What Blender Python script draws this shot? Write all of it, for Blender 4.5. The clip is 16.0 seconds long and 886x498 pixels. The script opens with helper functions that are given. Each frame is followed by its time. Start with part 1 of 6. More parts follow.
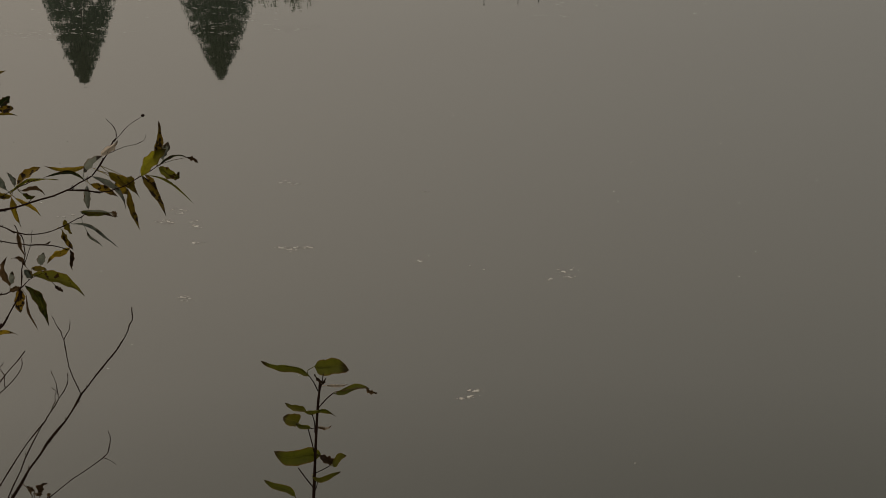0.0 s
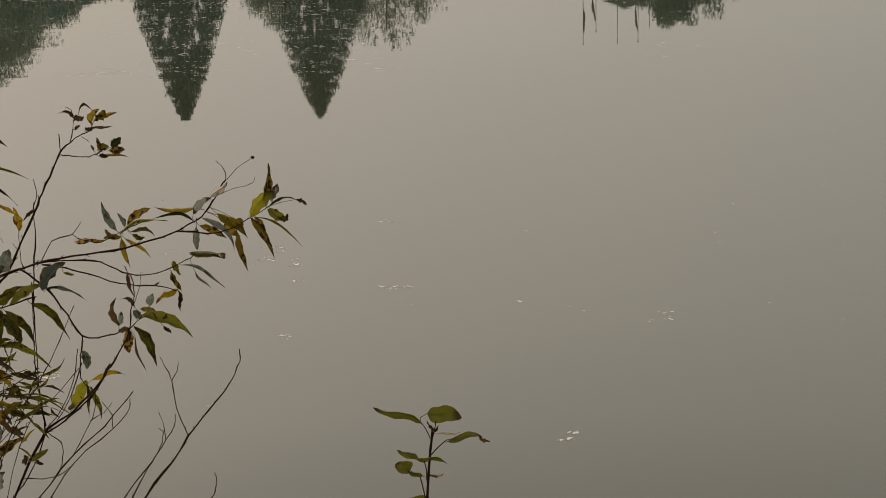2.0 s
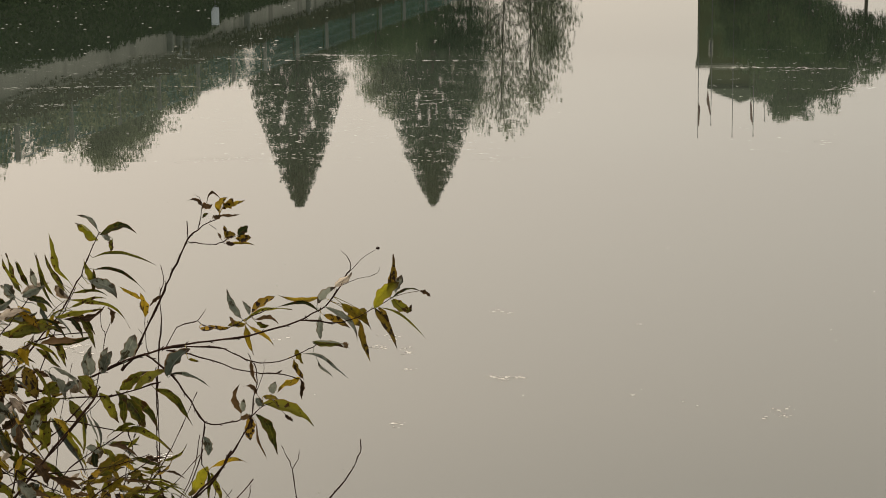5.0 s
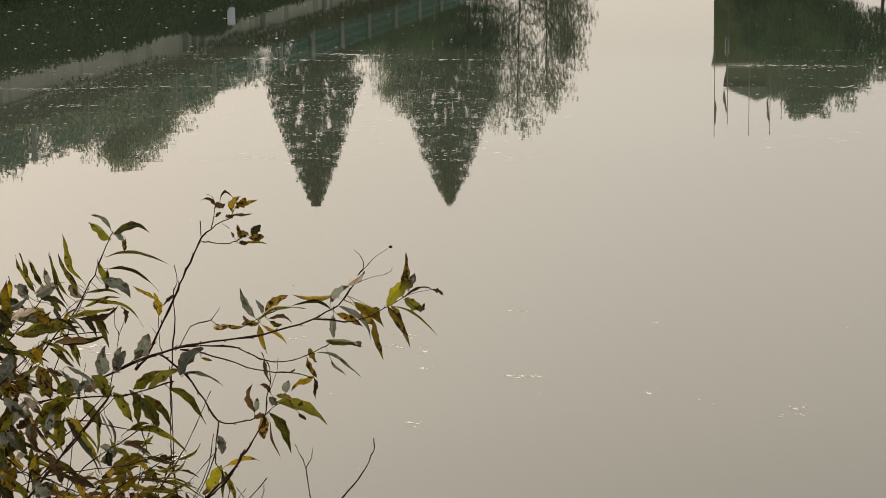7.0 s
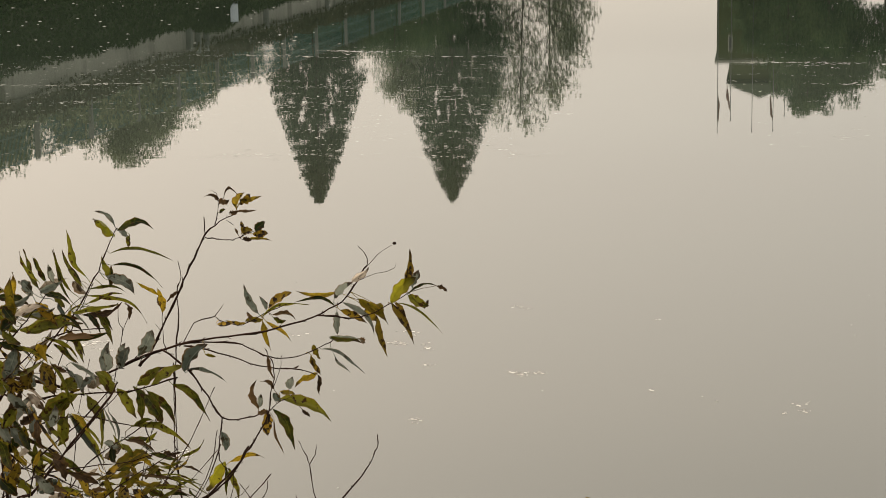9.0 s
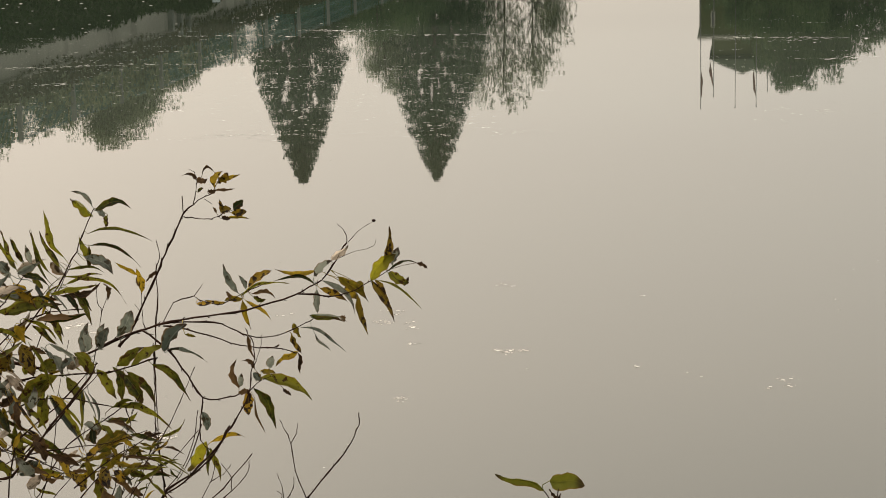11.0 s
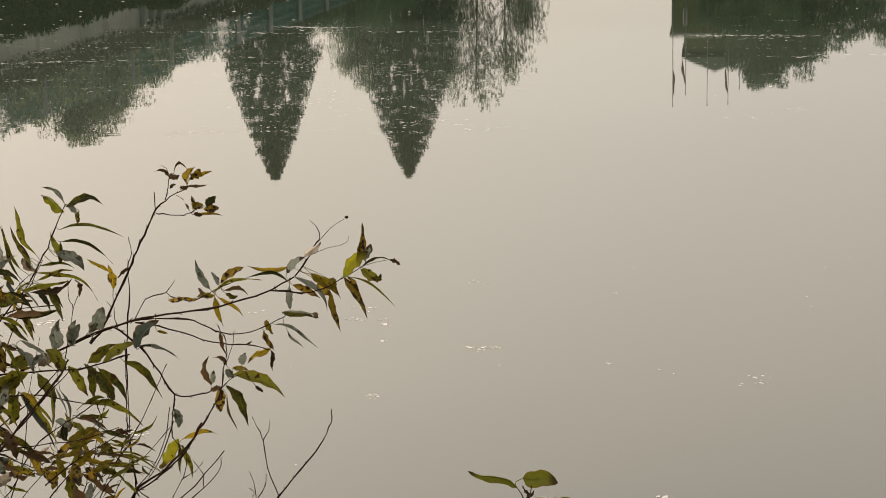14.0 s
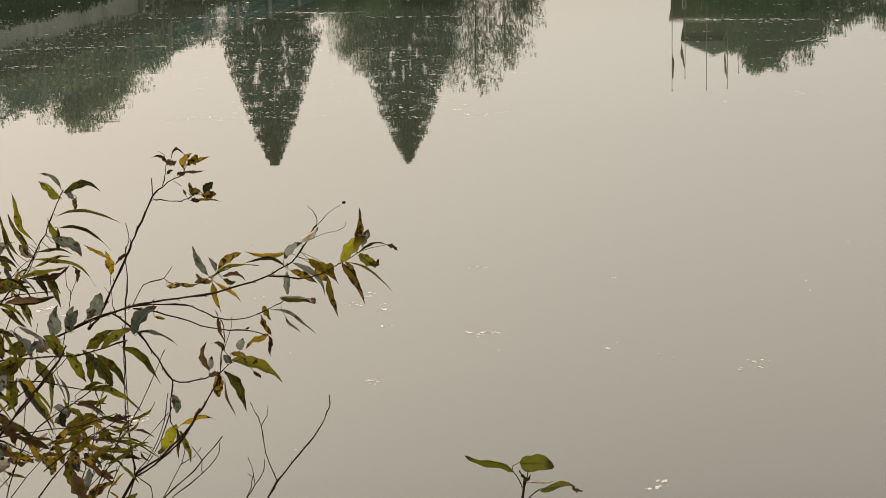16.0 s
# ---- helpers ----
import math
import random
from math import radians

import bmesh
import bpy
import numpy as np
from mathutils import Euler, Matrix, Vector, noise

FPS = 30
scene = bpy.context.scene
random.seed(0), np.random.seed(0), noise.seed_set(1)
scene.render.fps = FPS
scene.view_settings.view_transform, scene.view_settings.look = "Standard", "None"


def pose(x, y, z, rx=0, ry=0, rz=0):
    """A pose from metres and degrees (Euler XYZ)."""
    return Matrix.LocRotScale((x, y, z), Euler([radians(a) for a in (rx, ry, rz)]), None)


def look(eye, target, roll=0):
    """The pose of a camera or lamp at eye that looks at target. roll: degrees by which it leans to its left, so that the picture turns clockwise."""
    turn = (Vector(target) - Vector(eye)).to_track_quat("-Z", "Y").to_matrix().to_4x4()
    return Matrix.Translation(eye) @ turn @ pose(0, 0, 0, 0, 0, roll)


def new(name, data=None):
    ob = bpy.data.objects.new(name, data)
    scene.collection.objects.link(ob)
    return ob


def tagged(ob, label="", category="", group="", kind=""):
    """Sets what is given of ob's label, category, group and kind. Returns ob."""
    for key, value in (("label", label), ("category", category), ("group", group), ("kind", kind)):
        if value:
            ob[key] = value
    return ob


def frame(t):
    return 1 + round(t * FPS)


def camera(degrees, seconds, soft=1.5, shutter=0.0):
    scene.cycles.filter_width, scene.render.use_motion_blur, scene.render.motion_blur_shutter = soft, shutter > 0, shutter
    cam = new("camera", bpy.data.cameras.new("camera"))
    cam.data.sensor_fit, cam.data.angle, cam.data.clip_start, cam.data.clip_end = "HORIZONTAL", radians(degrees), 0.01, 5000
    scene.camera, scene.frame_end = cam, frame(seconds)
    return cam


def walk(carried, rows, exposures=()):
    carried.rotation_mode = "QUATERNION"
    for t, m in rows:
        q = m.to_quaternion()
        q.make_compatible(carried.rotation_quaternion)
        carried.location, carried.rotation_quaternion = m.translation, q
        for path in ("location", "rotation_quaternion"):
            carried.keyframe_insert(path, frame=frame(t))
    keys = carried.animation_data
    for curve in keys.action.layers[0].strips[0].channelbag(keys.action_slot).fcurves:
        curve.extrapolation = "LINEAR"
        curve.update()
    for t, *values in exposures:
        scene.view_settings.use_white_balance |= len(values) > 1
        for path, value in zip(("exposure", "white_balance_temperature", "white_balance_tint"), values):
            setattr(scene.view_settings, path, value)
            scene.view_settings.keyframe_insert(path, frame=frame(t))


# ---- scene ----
cam = camera(25.25, 16.0, soft=0.5)
ROWS = [
    (0, pose(0.048, -0.032, 3.987, 75.094, 0.902, -6.343)),
    (0.5, pose(0.043, -0.033, 3.990, 75.418, 0.856, -5.730)),
    (1, pose(0.039, -0.012, 3.990, 75.731, 1.165, -4.964)),
    (1.5, pose(0.035, -0.006, 3.991, 76.038, 1.148, -4.161)),
    (2, pose(0.027, -0.004, 3.992, 76.257, 1.136, -3.504)),
    (2.5, pose(0.025, -0.001, 3.991, 76.576, 1.195, -2.856)),
    (3, pose(0.020, 0.007, 3.991, 77.112, 1.203, -2.115)),
    (3.5, pose(0.011, 0.023, 3.991, 77.825, 1.093, -1.372)),
    (4, pose(0.003, 0.029, 3.992, 78.425, 0.911, -0.786)),
    (4.5, pose(0.002, -0.007, 4.002, 78.741, 0.765, -0.386)),
    (5, pose(-0.000, -0.000, 4.000, 78.894, 0.675, -0.132)),
    (7.5, pose(0.009, -0.003, 3.999, 78.870, 0.936, 0.380)),
    (8, pose(0.005, -0.001, 3.999, 78.863, 0.855, 0.431)),
    (8.5, pose(0.003, -0.002, 3.999, 78.848, 0.854, 0.451)),
    (9, pose(0.006, -0.001, 3.998, 78.787, 0.910, 0.399)),
    (11.5, pose(0.017, 0.022, 3.988, 78.061, 1.513, -0.254)),
    (12, pose(0.016, 0.027, 3.987, 78.027, 1.469, -0.386)),
    (12.5, pose(0.015, 0.022, 3.990, 78.047, 1.372, -0.497)),
    (13, pose(0.013, 0.021, 3.990, 78.090, 1.258, -0.630)),
    (13.5, pose(0.016, 0.023, 3.987, 78.125, 1.232, -0.779)),
    (14, pose(0.015, 0.021, 3.988, 78.065, 1.173, -0.918)),
    (14.5, pose(0.016, 0.015, 3.988, 77.961, 1.137, -1.002)),
    (15, pose(0.017, 0.020, 3.987, 77.837, 1.274, -1.024)),
    (15.5, pose(0.018, 0.017, 3.989, 77.709, 1.341, -1.004)),
    (16, pose(0.020, 0.019, 3.988, 77.633, 1.358, -0.963)),
]
EXPOSURES = [(0, -1.22), (1, -0.80), (2, -0.37), (3, 0.05), (3.6, 0.13), (5, 0.20), (7.5, 0.31), (16, 0.34)]
walk(cam, ROWS, EXPOSURES)

# ---- light: bright overcast haze, sun ahead and to the left behind it ----
SUN_AZ, SUN_EL = radians(-35), radians(44)
world = bpy.data.worlds.new("hazy_sky")
scene.world = world
world.use_nodes = True
wn, wl = world.node_tree.nodes, world.node_tree.links
wn.clear()
w_out = wn.new("ShaderNodeOutputWorld")
w_sky = wn.new("ShaderNodeTexSky")
w_sky.sky_type, w_sky.sun_disc = "NISHITA", False
w_sky.sun_elevation, w_sky.sun_rotation, w_sky.dust_density, w_sky.air_density = SUN_EL, SUN_AZ, 6.0, 1.0
w_bg = wn.new("ShaderNodeBackground")
w_bg.inputs["Strength"].default_value = 0.02
wl.new(w_sky.outputs["Color"], w_bg.inputs["Color"])
w_tc, w_sep, w_ramp = wn.new("ShaderNodeTexCoord"), wn.new("ShaderNodeSeparateXYZ"), wn.new("ShaderNodeValToRGB")
wl.new(w_tc.outputs["Generated"], w_sep.inputs[0])
wl.new(w_sep.outputs["Z"], w_ramp.inputs["Fac"])
ends = w_ramp.color_ramp.elements
ends[0].position, ends[0].color = 0.0, (0.47, 0.422, 0.347, 1)
ends[1].position, ends[1].color = 1.0, (1.0, 0.93, 0.80, 1)
for at, grey, warm in ((0.09, 0.478, 1.0), (0.20, 0.68, 1.0), (0.27, 0.81, 1.0), (0.32, 0.865, 0.8), (0.40, 0.72, 0.5)):
    e = ends.new(at)
    e.color = (grey * (1.04 + 0.043 * warm), grey * (0.98 - 0.015 * warm), grey * (0.90 - 0.088 * warm), 1)
w_cloud = wn.new("ShaderNodeBackground")
# the haze is brighter on the sun's side and glows round it
w_side, w_dot, w_pow, w_glow = wn.new("ShaderNodeMath"), wn.new("ShaderNodeVectorMath"), wn.new("ShaderNodeMath"), wn.new("ShaderNodeMath")
w_side.operation, w_dot.operation, w_pow.operation, w_glow.operation = "MULTIPLY_ADD", "DOT_PRODUCT", "POWER", "MULTIPLY_ADD"
w_side.inputs[1].default_value, w_side.inputs[2].default_value = -0.72, 1.52
w_dot.inputs[1].default_value = (math.sin(SUN_AZ) * math.cos(SUN_EL), math.cos(SUN_AZ) * math.cos(SUN_EL), math.sin(SUN_EL))
w_pow.use_clamp, w_pow.inputs[1].default_value, w_glow.inputs[1].default_value = True, 14.0, 3.5
wl.new(w_sep.outputs["X"], w_side.inputs[0])
wl.new(w_tc.outputs["Generated"], w_dot.inputs[0])
wl.new(w_dot.outputs["Value"], w_pow.inputs[0])
wl.new(w_pow.outputs[0], w_glow.inputs[0])
wl.new(w_side.outputs[0], w_glow.inputs[2])
wl.new(w_glow.outputs[0], w_cloud.inputs["Strength"])
# and warmer there than on the other side
w_warm, w_tint, w_mul = wn.new("ShaderNodeMapRange"), wn.new("ShaderNodeMix"), wn.new("ShaderNodeMix")
w_warm.inputs["From Min"].default_value, w_warm.inputs["From Max"].default_value = -0.25, 0.35
w_tint.data_type = w_mul.data_type = "RGBA"
w_tint.inputs["A"].default_value, w_tint.inputs["B"].default_value = (1.022, 0.988, 0.972, 1), (0.985, 1.004, 1.03, 1)
w_mul.blend_type, w_mul.inputs["Factor"].default_value = "MULTIPLY", 1.0
wl.new(w_sep.outputs["X"], w_warm.inputs["Value"])
wl.new(w_warm.outputs[0], w_tint.inputs["Factor"])
wl.new(w_ramp.outputs["Color"], w_mul.inputs["A"])
wl.new(w_tint.outputs["Result"], w_mul.inputs["B"])
wl.new(w_mul.outputs["Result"], w_cloud.inputs["Color"])
w_add = wn.new("ShaderNodeAddShader")
wl.new(w_bg.outputs[0], w_add.inputs[0])
wl.new(w_cloud.outputs[0], w_add.inputs[1])
wl.new(w_add.outputs[0], w_out.inputs["Surface"])
sun = new("sun", bpy.data.lights.new("sun", "SUN"))
sun.data.energy, sun.data.angle, sun.data.color = 1.5, radians(10), (1.0, 0.93, 0.83)
sun.matrix_world = look((0, 0, 0), (-math.sin(SUN_AZ) * math.cos(SUN_EL), -math.cos(SUN_AZ) * math.cos(SUN_EL), -math.sin(SUN_EL)))

# ---- materials ----


def material(name, a, b, rough=0.7, scale=6.0, bump=0.2, spec=0.3, random_by="", fine=60.0, translucent=0.0, spots=None, leaf=False, mottle=0.5, span=(0.3, 0.7), streaks=None):
    """A surface that wanders between two colours at two scales, with fine relief."""
    m = bpy.data.materials.new(name)
    m.use_nodes = True
    n, l = m.node_tree.nodes, m.node_tree.links
    p = n["Principled BSDF"]
    tc = n.new("ShaderNodeTexCoord")
    big, small = n.new("ShaderNodeTexNoise"), n.new("ShaderNodeTexNoise")
    for tex, s in ((big, scale), (small, fine)):
        tex.inputs["Scale"].default_value, tex.inputs["Detail"].default_value = s, 5.0
        l.new(tc.outputs["Object"], tex.inputs["Vector"])
    add = n.new("ShaderNodeMath")
    add.operation = "MULTIPLY_ADD"
    add.inputs[1].default_value = 0.45
    l.new(small.outputs["Fac"], add.inputs[0])
    half = n.new("ShaderNodeMath")
    half.operation = "MULTIPLY"
    half.inputs[1].default_value = 0.55
    l.new(big.outputs["Fac"], half.inputs[0])
    l.new(half.outputs[0], add.inputs[2])
    fac = add.outputs[0]
    if random_by:
        if random_by == "object":
            src = n.new("ShaderNodeObjectInfo").outputs["Random"]
        else:
            src = n.new("ShaderNodeNewGeometry").outputs["Random Per Island"]
        mixr = n.new("ShaderNodeMath")
        mixr.operation = "MULTIPLY_ADD"
        mixr.inputs[1].default_value = mottle
        l.new(src, mixr.inputs[0])
        l.new(fac, mixr.inputs[2])
        shift = n.new("ShaderNodeMath")
        shift.operation = "SUBTRACT"
        shift.inputs[1].default_value = mottle / 2
        l.new(mixr.outputs[0], shift.inputs[0])
        fac = shift.outputs[0]
    ramp = n.new("ShaderNodeValToRGB")
    ramp.color_ramp.elements[0].position, ramp.color_ramp.elements[0].color = span[0], (*a, 1)
    ramp.color_ramp.elements[1].position, ramp.color_ramp.elements[1].color = span[1], (*b, 1)
    l.new(fac, ramp.inputs["Fac"])
    colour = ramp.outputs["Color"]
    if spots:
        amount, size, dark = spots
        vo = n.new("ShaderNodeTexNoise")
        vo.inputs["Scale"].default_value, vo.inputs["Detail"].default_value = size, 2.0
        l.new(tc.outputs["Object"], vo.inputs["Vector"])
        edge = n.new("ShaderNodeValToRGB")
        edge.color_ramp.elements[0].position, edge.color_ramp.elements[0].color = 1 - amount, (0, 0, 0, 1)
        edge.color_ramp.elements[1].position, edge.color_ramp.elements[1].color = 1 - amount + 0.05, (1, 1, 1, 1)
        l.new(vo.outputs["Fac"], edge.inputs["Fac"])
        mx = n.new("ShaderNodeMix")
        mx.data_type = "RGBA"
        l.new(edge.outputs["Color"], mx.inputs["Factor"])
        l.new(colour, mx.inputs["A"])
        mx.inputs["B"].default_value = (*dark, 1)
        colour = mx.outputs["Result"]
    if streaks:
        # dark runs of damp and algae down the face
        stretch, damp = streaks
        mp = n.new("ShaderNodeMapping")
        mp.inputs["Scale"].default_value = stretch
        l.new(tc.outputs["Object"], mp.inputs["Vector"])
        run = n.new("ShaderNodeTexNoise")
        run.inputs["Scale"].default_value, run.inputs["Detail"].default_value = 1.0, 3.0
        l.new(mp.outputs["Vector"], run.inputs["Vector"])
        edge = n.new("ShaderNodeValToRGB")
        edge.color_ramp.elements[0].position, edge.color_ramp.elements[0].color = 0.55, (0, 0, 0, 1)
        edge.color_ramp.elements[1].position, edge.color_ramp.elements[1].color = 0.72, (0.9, 0.9, 0.9, 1)
        l.new(run.outputs["Fac"], edge.inputs["Fac"])
        mx = n.new("ShaderNodeMix")
        mx.data_type = "RGBA"
        l.new(edge.outputs["Color"], mx.inputs["Factor"])
        l.new(colour, mx.inputs["A"])
        mx.inputs["B"].default_value = (*damp, 1)
        colour = mx.outputs["Result"]
    if leaf:
        # dry tip and pale midrib, by the place along and across the blade
        at_tip, at_rib = n.new("ShaderNodeAttribute"), n.new("ShaderNodeAttribute")
        at_tip.attribute_name, at_rib.attribute_name = "along", "across"
        wob = n.new("ShaderNodeMath")
        wob.operation = "MULTIPLY_ADD"
        wob.inputs[1].default_value = 0.7
        l.new(big.outputs["Fac"], wob.inputs[0])
        l.new(at_tip.outputs["Fac"], wob.inputs[2])
        for source, lo, hi, tone in ((wob.outputs[0], 1.12, 1.28, (0.028, 0.016, 0.008)), (at_rib.outputs["Fac"], 0.10, 0.02, None), (at_rib.outputs["Fac"], 0.78, 1.0, (0.15, 0.068, 0.012))):
            mr, mx = n.new("ShaderNodeMapRange"), n.new("ShaderNodeMix")
            mr.inputs["From Min"].default_value, mr.inputs["From Max"].default_value = lo, hi
            mr.inputs["To Max"].default_value = 0.18 if tone is None else 0.6 if lo == 0.78 else 0.9
            l.new(source, mr.inputs["Value"])
            mx.data_type = "RGBA"
            l.new(mr.outputs[0], mx.inputs["Factor"])
            l.new(colour, mx.inputs["A"])
            mx.inputs["B"].default_value = (*(tone or [min(1, c * 1.9 + 0.02) for c in b]), 1)
            colour = mx.outputs["Result"]
    l.new(colour, p.inputs["Base Color"])
    p.inputs["Roughness"].default_value, p.inputs["Specular IOR Level"].default_value = rough, spec
    if bump:
        bp = n.new("ShaderNodeBump")
        bp.inputs["Strength"].default_value, bp.inputs["Distance"].default_value = bump, 0.01
        l.new(fac, bp.inputs["Height"])
        l.new(bp.outputs["Normal"], p.inputs["Normal"])
    if translucent:
        tr = n.new("ShaderNodeBsdfTranslucent")
        l.new(colour, tr.inputs["Color"])
        ms = n.new("ShaderNodeMixShader")
        ms.inputs["Fac"].default_value = translucent
        l.new(p.outputs[0], ms.inputs[1])
        l.new(tr.outputs[0], ms.inputs[2])
        l.new(ms.outputs[0], n["Material Output"].inputs["Surface"])
    return m


M_EARTH = material("bank_earth", (0.018, 0.026, 0.011), (0.032, 0.040, 0.018), 0.95, 0.6, 0.4, 0.1, fine=9)
M_GRASS = material("bank_grass", (0.015, 0.027, 0.009), (0.030, 0.046, 0.017), 0.9, 0.3, 0, 0.05, random_by="island", translucent=0.2, mottle=0.2)
M_CONCRETE = material("weathered_concrete", (0.19, 0.195, 0.17), (0.30, 0.30, 0.26), 0.9, 0.35, 0.3, fine=14)
M_WALL = material("streaked_wall_concrete", (0.18, 0.185, 0.16), (0.31, 0.31, 0.27), 0.9, 0.35, 0.3, fine=14, streaks=((0.0, 0.8, 0.13), (0.11, 0.115, 0.095)))
M_POST = material("pale_post_concrete", (0.10, 0.115, 0.105), (0.165, 0.175, 0.16), 0.85, 3, 0.2, fine=30)
M_TEAL = material("teal_painted_wire", (0.006, 0.048, 0.045), (0.022, 0.11, 0.10), 0.5, 2, 0.0, fine=25)
M_BARK = material("tree_bark", (0.035, 0.028, 0.022), (0.09, 0.075, 0.058), 0.95, 2.0, 0.6, fine=22)
M_CONIFER = material("conifer_needles", (0.012, 0.026, 0.014), (0.064, 0.094, 0.048), 0.75, 0.9, 0, 0.1, random_by="island", translucent=0.15, mottle=0.2, span=(0.36, 0.64))
M_LEAF_DARK = material("dark_leaves", (0.030, 0.055, 0.026), (0.080, 0.112, 0.050), 0.8, 0.5, 0, 0.05, random_by="island", translucent=0.2, mottle=0.16, span=(0.38, 0.62))
M_HEDGE = material("brown_green_hedge", (0.030, 0.034, 0.018), (0.065, 0.066, 0.038), 0.8, 0.6, 0, 0.05, random_by="island", translucent=0.15, mottle=0.2)
M_LEAF_OLIVE = material("olive_leaves", (0.048, 0.067, 0.039), (0.215, 0.245, 0.145), 0.75, 0.8, 0, 0.1, random_by="island", translucent=0.2, mottle=0.22, span=(0.36, 0.66))
M_LEAF_DULL = material("dull_autumn_leaves", (0.062, 0.076, 0.046), (0.18, 0.195, 0.118), 0.75, 0.5, 0, random_by="island", translucent=0.25, mottle=0.2, span=(0.36, 0.66))
M_PLASTER = material("dark_olive_plaster", (0.036, 0.048, 0.020), (0.072, 0.082, 0.038), 1.0, 0.4, 0.2, 0.05, fine=12)
M_ROOF = material("dark_roof_tile", (0.018, 0.025, 0.016), (0.032, 0.04, 0.026), 1.0, 1.5, 0.3, 0.02, fine=14)
M_METAL = material("grey_pole_paint", (0.035, 0.035, 0.036), (0.06, 0.06, 0.058), 0.6, 1.0, 0.05, spec=0.5)
M_FLAG = material("dark_flag_cloth", (0.075, 0.036, 0.036), (0.16, 0.075, 0.065), 0.9, 3.0, 0.1)
M_WHITE = material("white_sign_paint", (0.44, 0.52, 0.58), (0.55, 0.63, 0.68), 0.5, 4.0, 0.02)
M_FOAM = material("dry_foam", (0.20, 0.19, 0.165), (0.36, 0.33, 0.29), 0.6, 40, 0.3, random_by="island")
M_SPECK = material("floating_seed_fluff", (0.27, 0.265, 0.235), (0.42, 0.41, 0.37), 0.8, 8, 0.0, random_by="island")
M_DEBRIS = material("wet_brown_debris", (0.05, 0.045, 0.035), (0.13, 0.12, 0.10), 0.8, 8, 0.0, random_by="island")
M_GLASS = bpy.data.materials.new("window_glass")
M_GLASS.use_nodes = True
M_GLASS.node_tree.nodes["Principled BSDF"].inputs["Base Color"].default_value = (0.03, 0.035, 0.04, 1)
M_GLASS.node_tree.nodes["Principled BSDF"].inputs["Roughness"].default_value = 0.06


def water_material():
    m = bpy.data.materials.new("still_murky_water")
    m.use_nodes = True
    n, l = m.node_tree.nodes, m.node_tree.links
    p = n["Principled BSDF"]
    p.inputs["IOR"].default_value = 1.333
    p.inputs["Specular IOR Level"].default_value = 0.5
    tc = n.new("ShaderNodeTexCoord")
    # a thin dust film lies on the middle of the pond and ends at a drifting edge before the far bank
    film, drift = n.new("ShaderNodeTexNoise"), n.new("ShaderNodeTexNoise")
    fmap = n.new("ShaderNodeMapping")
    fmap.inputs["Scale"].default_value, fmap.inputs["Location"].default_value = (0.5, 1.2, 1), (3.1, 0.4, 0)
    l.new(tc.outputs["Object"], fmap.inputs["Vector"])
    l.new(fmap.outputs[0], film.inputs["Vector"])
    l.new(tc.outputs["Object"], drift.inputs["Vector"])
    film.inputs["Scale"].default_value, film.inputs["Detail"].default_value, film.inputs["Roughness"].default_value = 1.0, 8.0, 0.7
    drift.inputs["Scale"].default_value, drift.inputs["Detail"].default_value = 0.35, 4.0
    sep = n.new("ShaderNodeSeparateXYZ")
    l.new(tc.outputs["Object"], sep.inputs[0])
    slant, edge = n.new("ShaderNodeMath"), n.new("ShaderNodeMath")
    slant.operation = edge.operation = "MULTIPLY_ADD"
    slant.inputs[1].default_value, edge.inputs[1].default_value = 0.47, 4.0
    l.new(sep.outputs["X"], slant.inputs[0])
    l.new(sep.outputs["Y"], slant.inputs[2])
    l.new(drift.outputs["Fac"], edge.inputs[0])
    l.new(slant.outputs[0], edge.inputs[2])
    # it keeps off the left bank
    off, clear, shore = n.new("ShaderNodeMath"), n.new("ShaderNodeMath"), n.new("ShaderNodeMath")
    off.operation, clear.operation, shore.operation = "MULTIPLY_ADD", "MAXIMUM", "MULTIPLY_ADD"
    off.inputs[1].default_value, off.inputs[2].default_value = -1.0, -5.0
    clear.inputs[1].default_value, shore.inputs[1].default_value = 0.0, 1.6
    l.new(sep.outputs["X"], off.inputs[0])
    l.new(off.outputs[0], clear.inputs[0])
    l.new(clear.outputs[0], shore.inputs[0])
    l.new(edge.outputs[0], shore.inputs[2])
    cover = None
    for lo, hi in ((45.4, 42.8), (23.5, 31.5)):
        mr = n.new("ShaderNodeMapRange")
        mr.interpolation_type = "SMOOTHSTEP"
        mr.inputs["From Min"].default_value, mr.inputs["From Max"].default_value = lo, hi
        l.new(shore.outputs[0] if lo > hi else sep.outputs["Y"], mr.inputs["Value"])
        if cover is None:
            cover = mr.outputs[0]
        else:
            both = n.new("ShaderNodeMath")
            both.operation = "MULTIPLY"
            l.new(cover, both.inputs[0])
            l.new(mr.outputs[0], both.inputs[1])
            cover = both.outputs[0]
    patchy = n.new("ShaderNodeMapRange")
    patchy.inputs["From Min"].default_value, patchy.inputs["From Max"].default_value = 0.36, 0.68
    patchy.inputs["To Min"].default_value = 0.45
    l.new(film.outputs["Fac"], patchy.inputs["Value"])
    dust, tint = n.new("ShaderNodeMath"), n.new("ShaderNodeMix")
    dust.operation = "MULTIPLY"
    l.new(cover, dust.inputs[0])
    l.new(patchy.outputs[0], dust.inputs[1])
    tint.data_type = "RGBA"
    l.new(dust.outputs[0], tint.inputs["Factor"])
    tint.inputs["B"].default_value = (0.040, 0.048, 0.037, 1)
    # brightness by distance is painted into the base colour: paler near, darker far
    near_far, depth = n.new("ShaderNodeMapRange"), n.new("ShaderNodeMix")
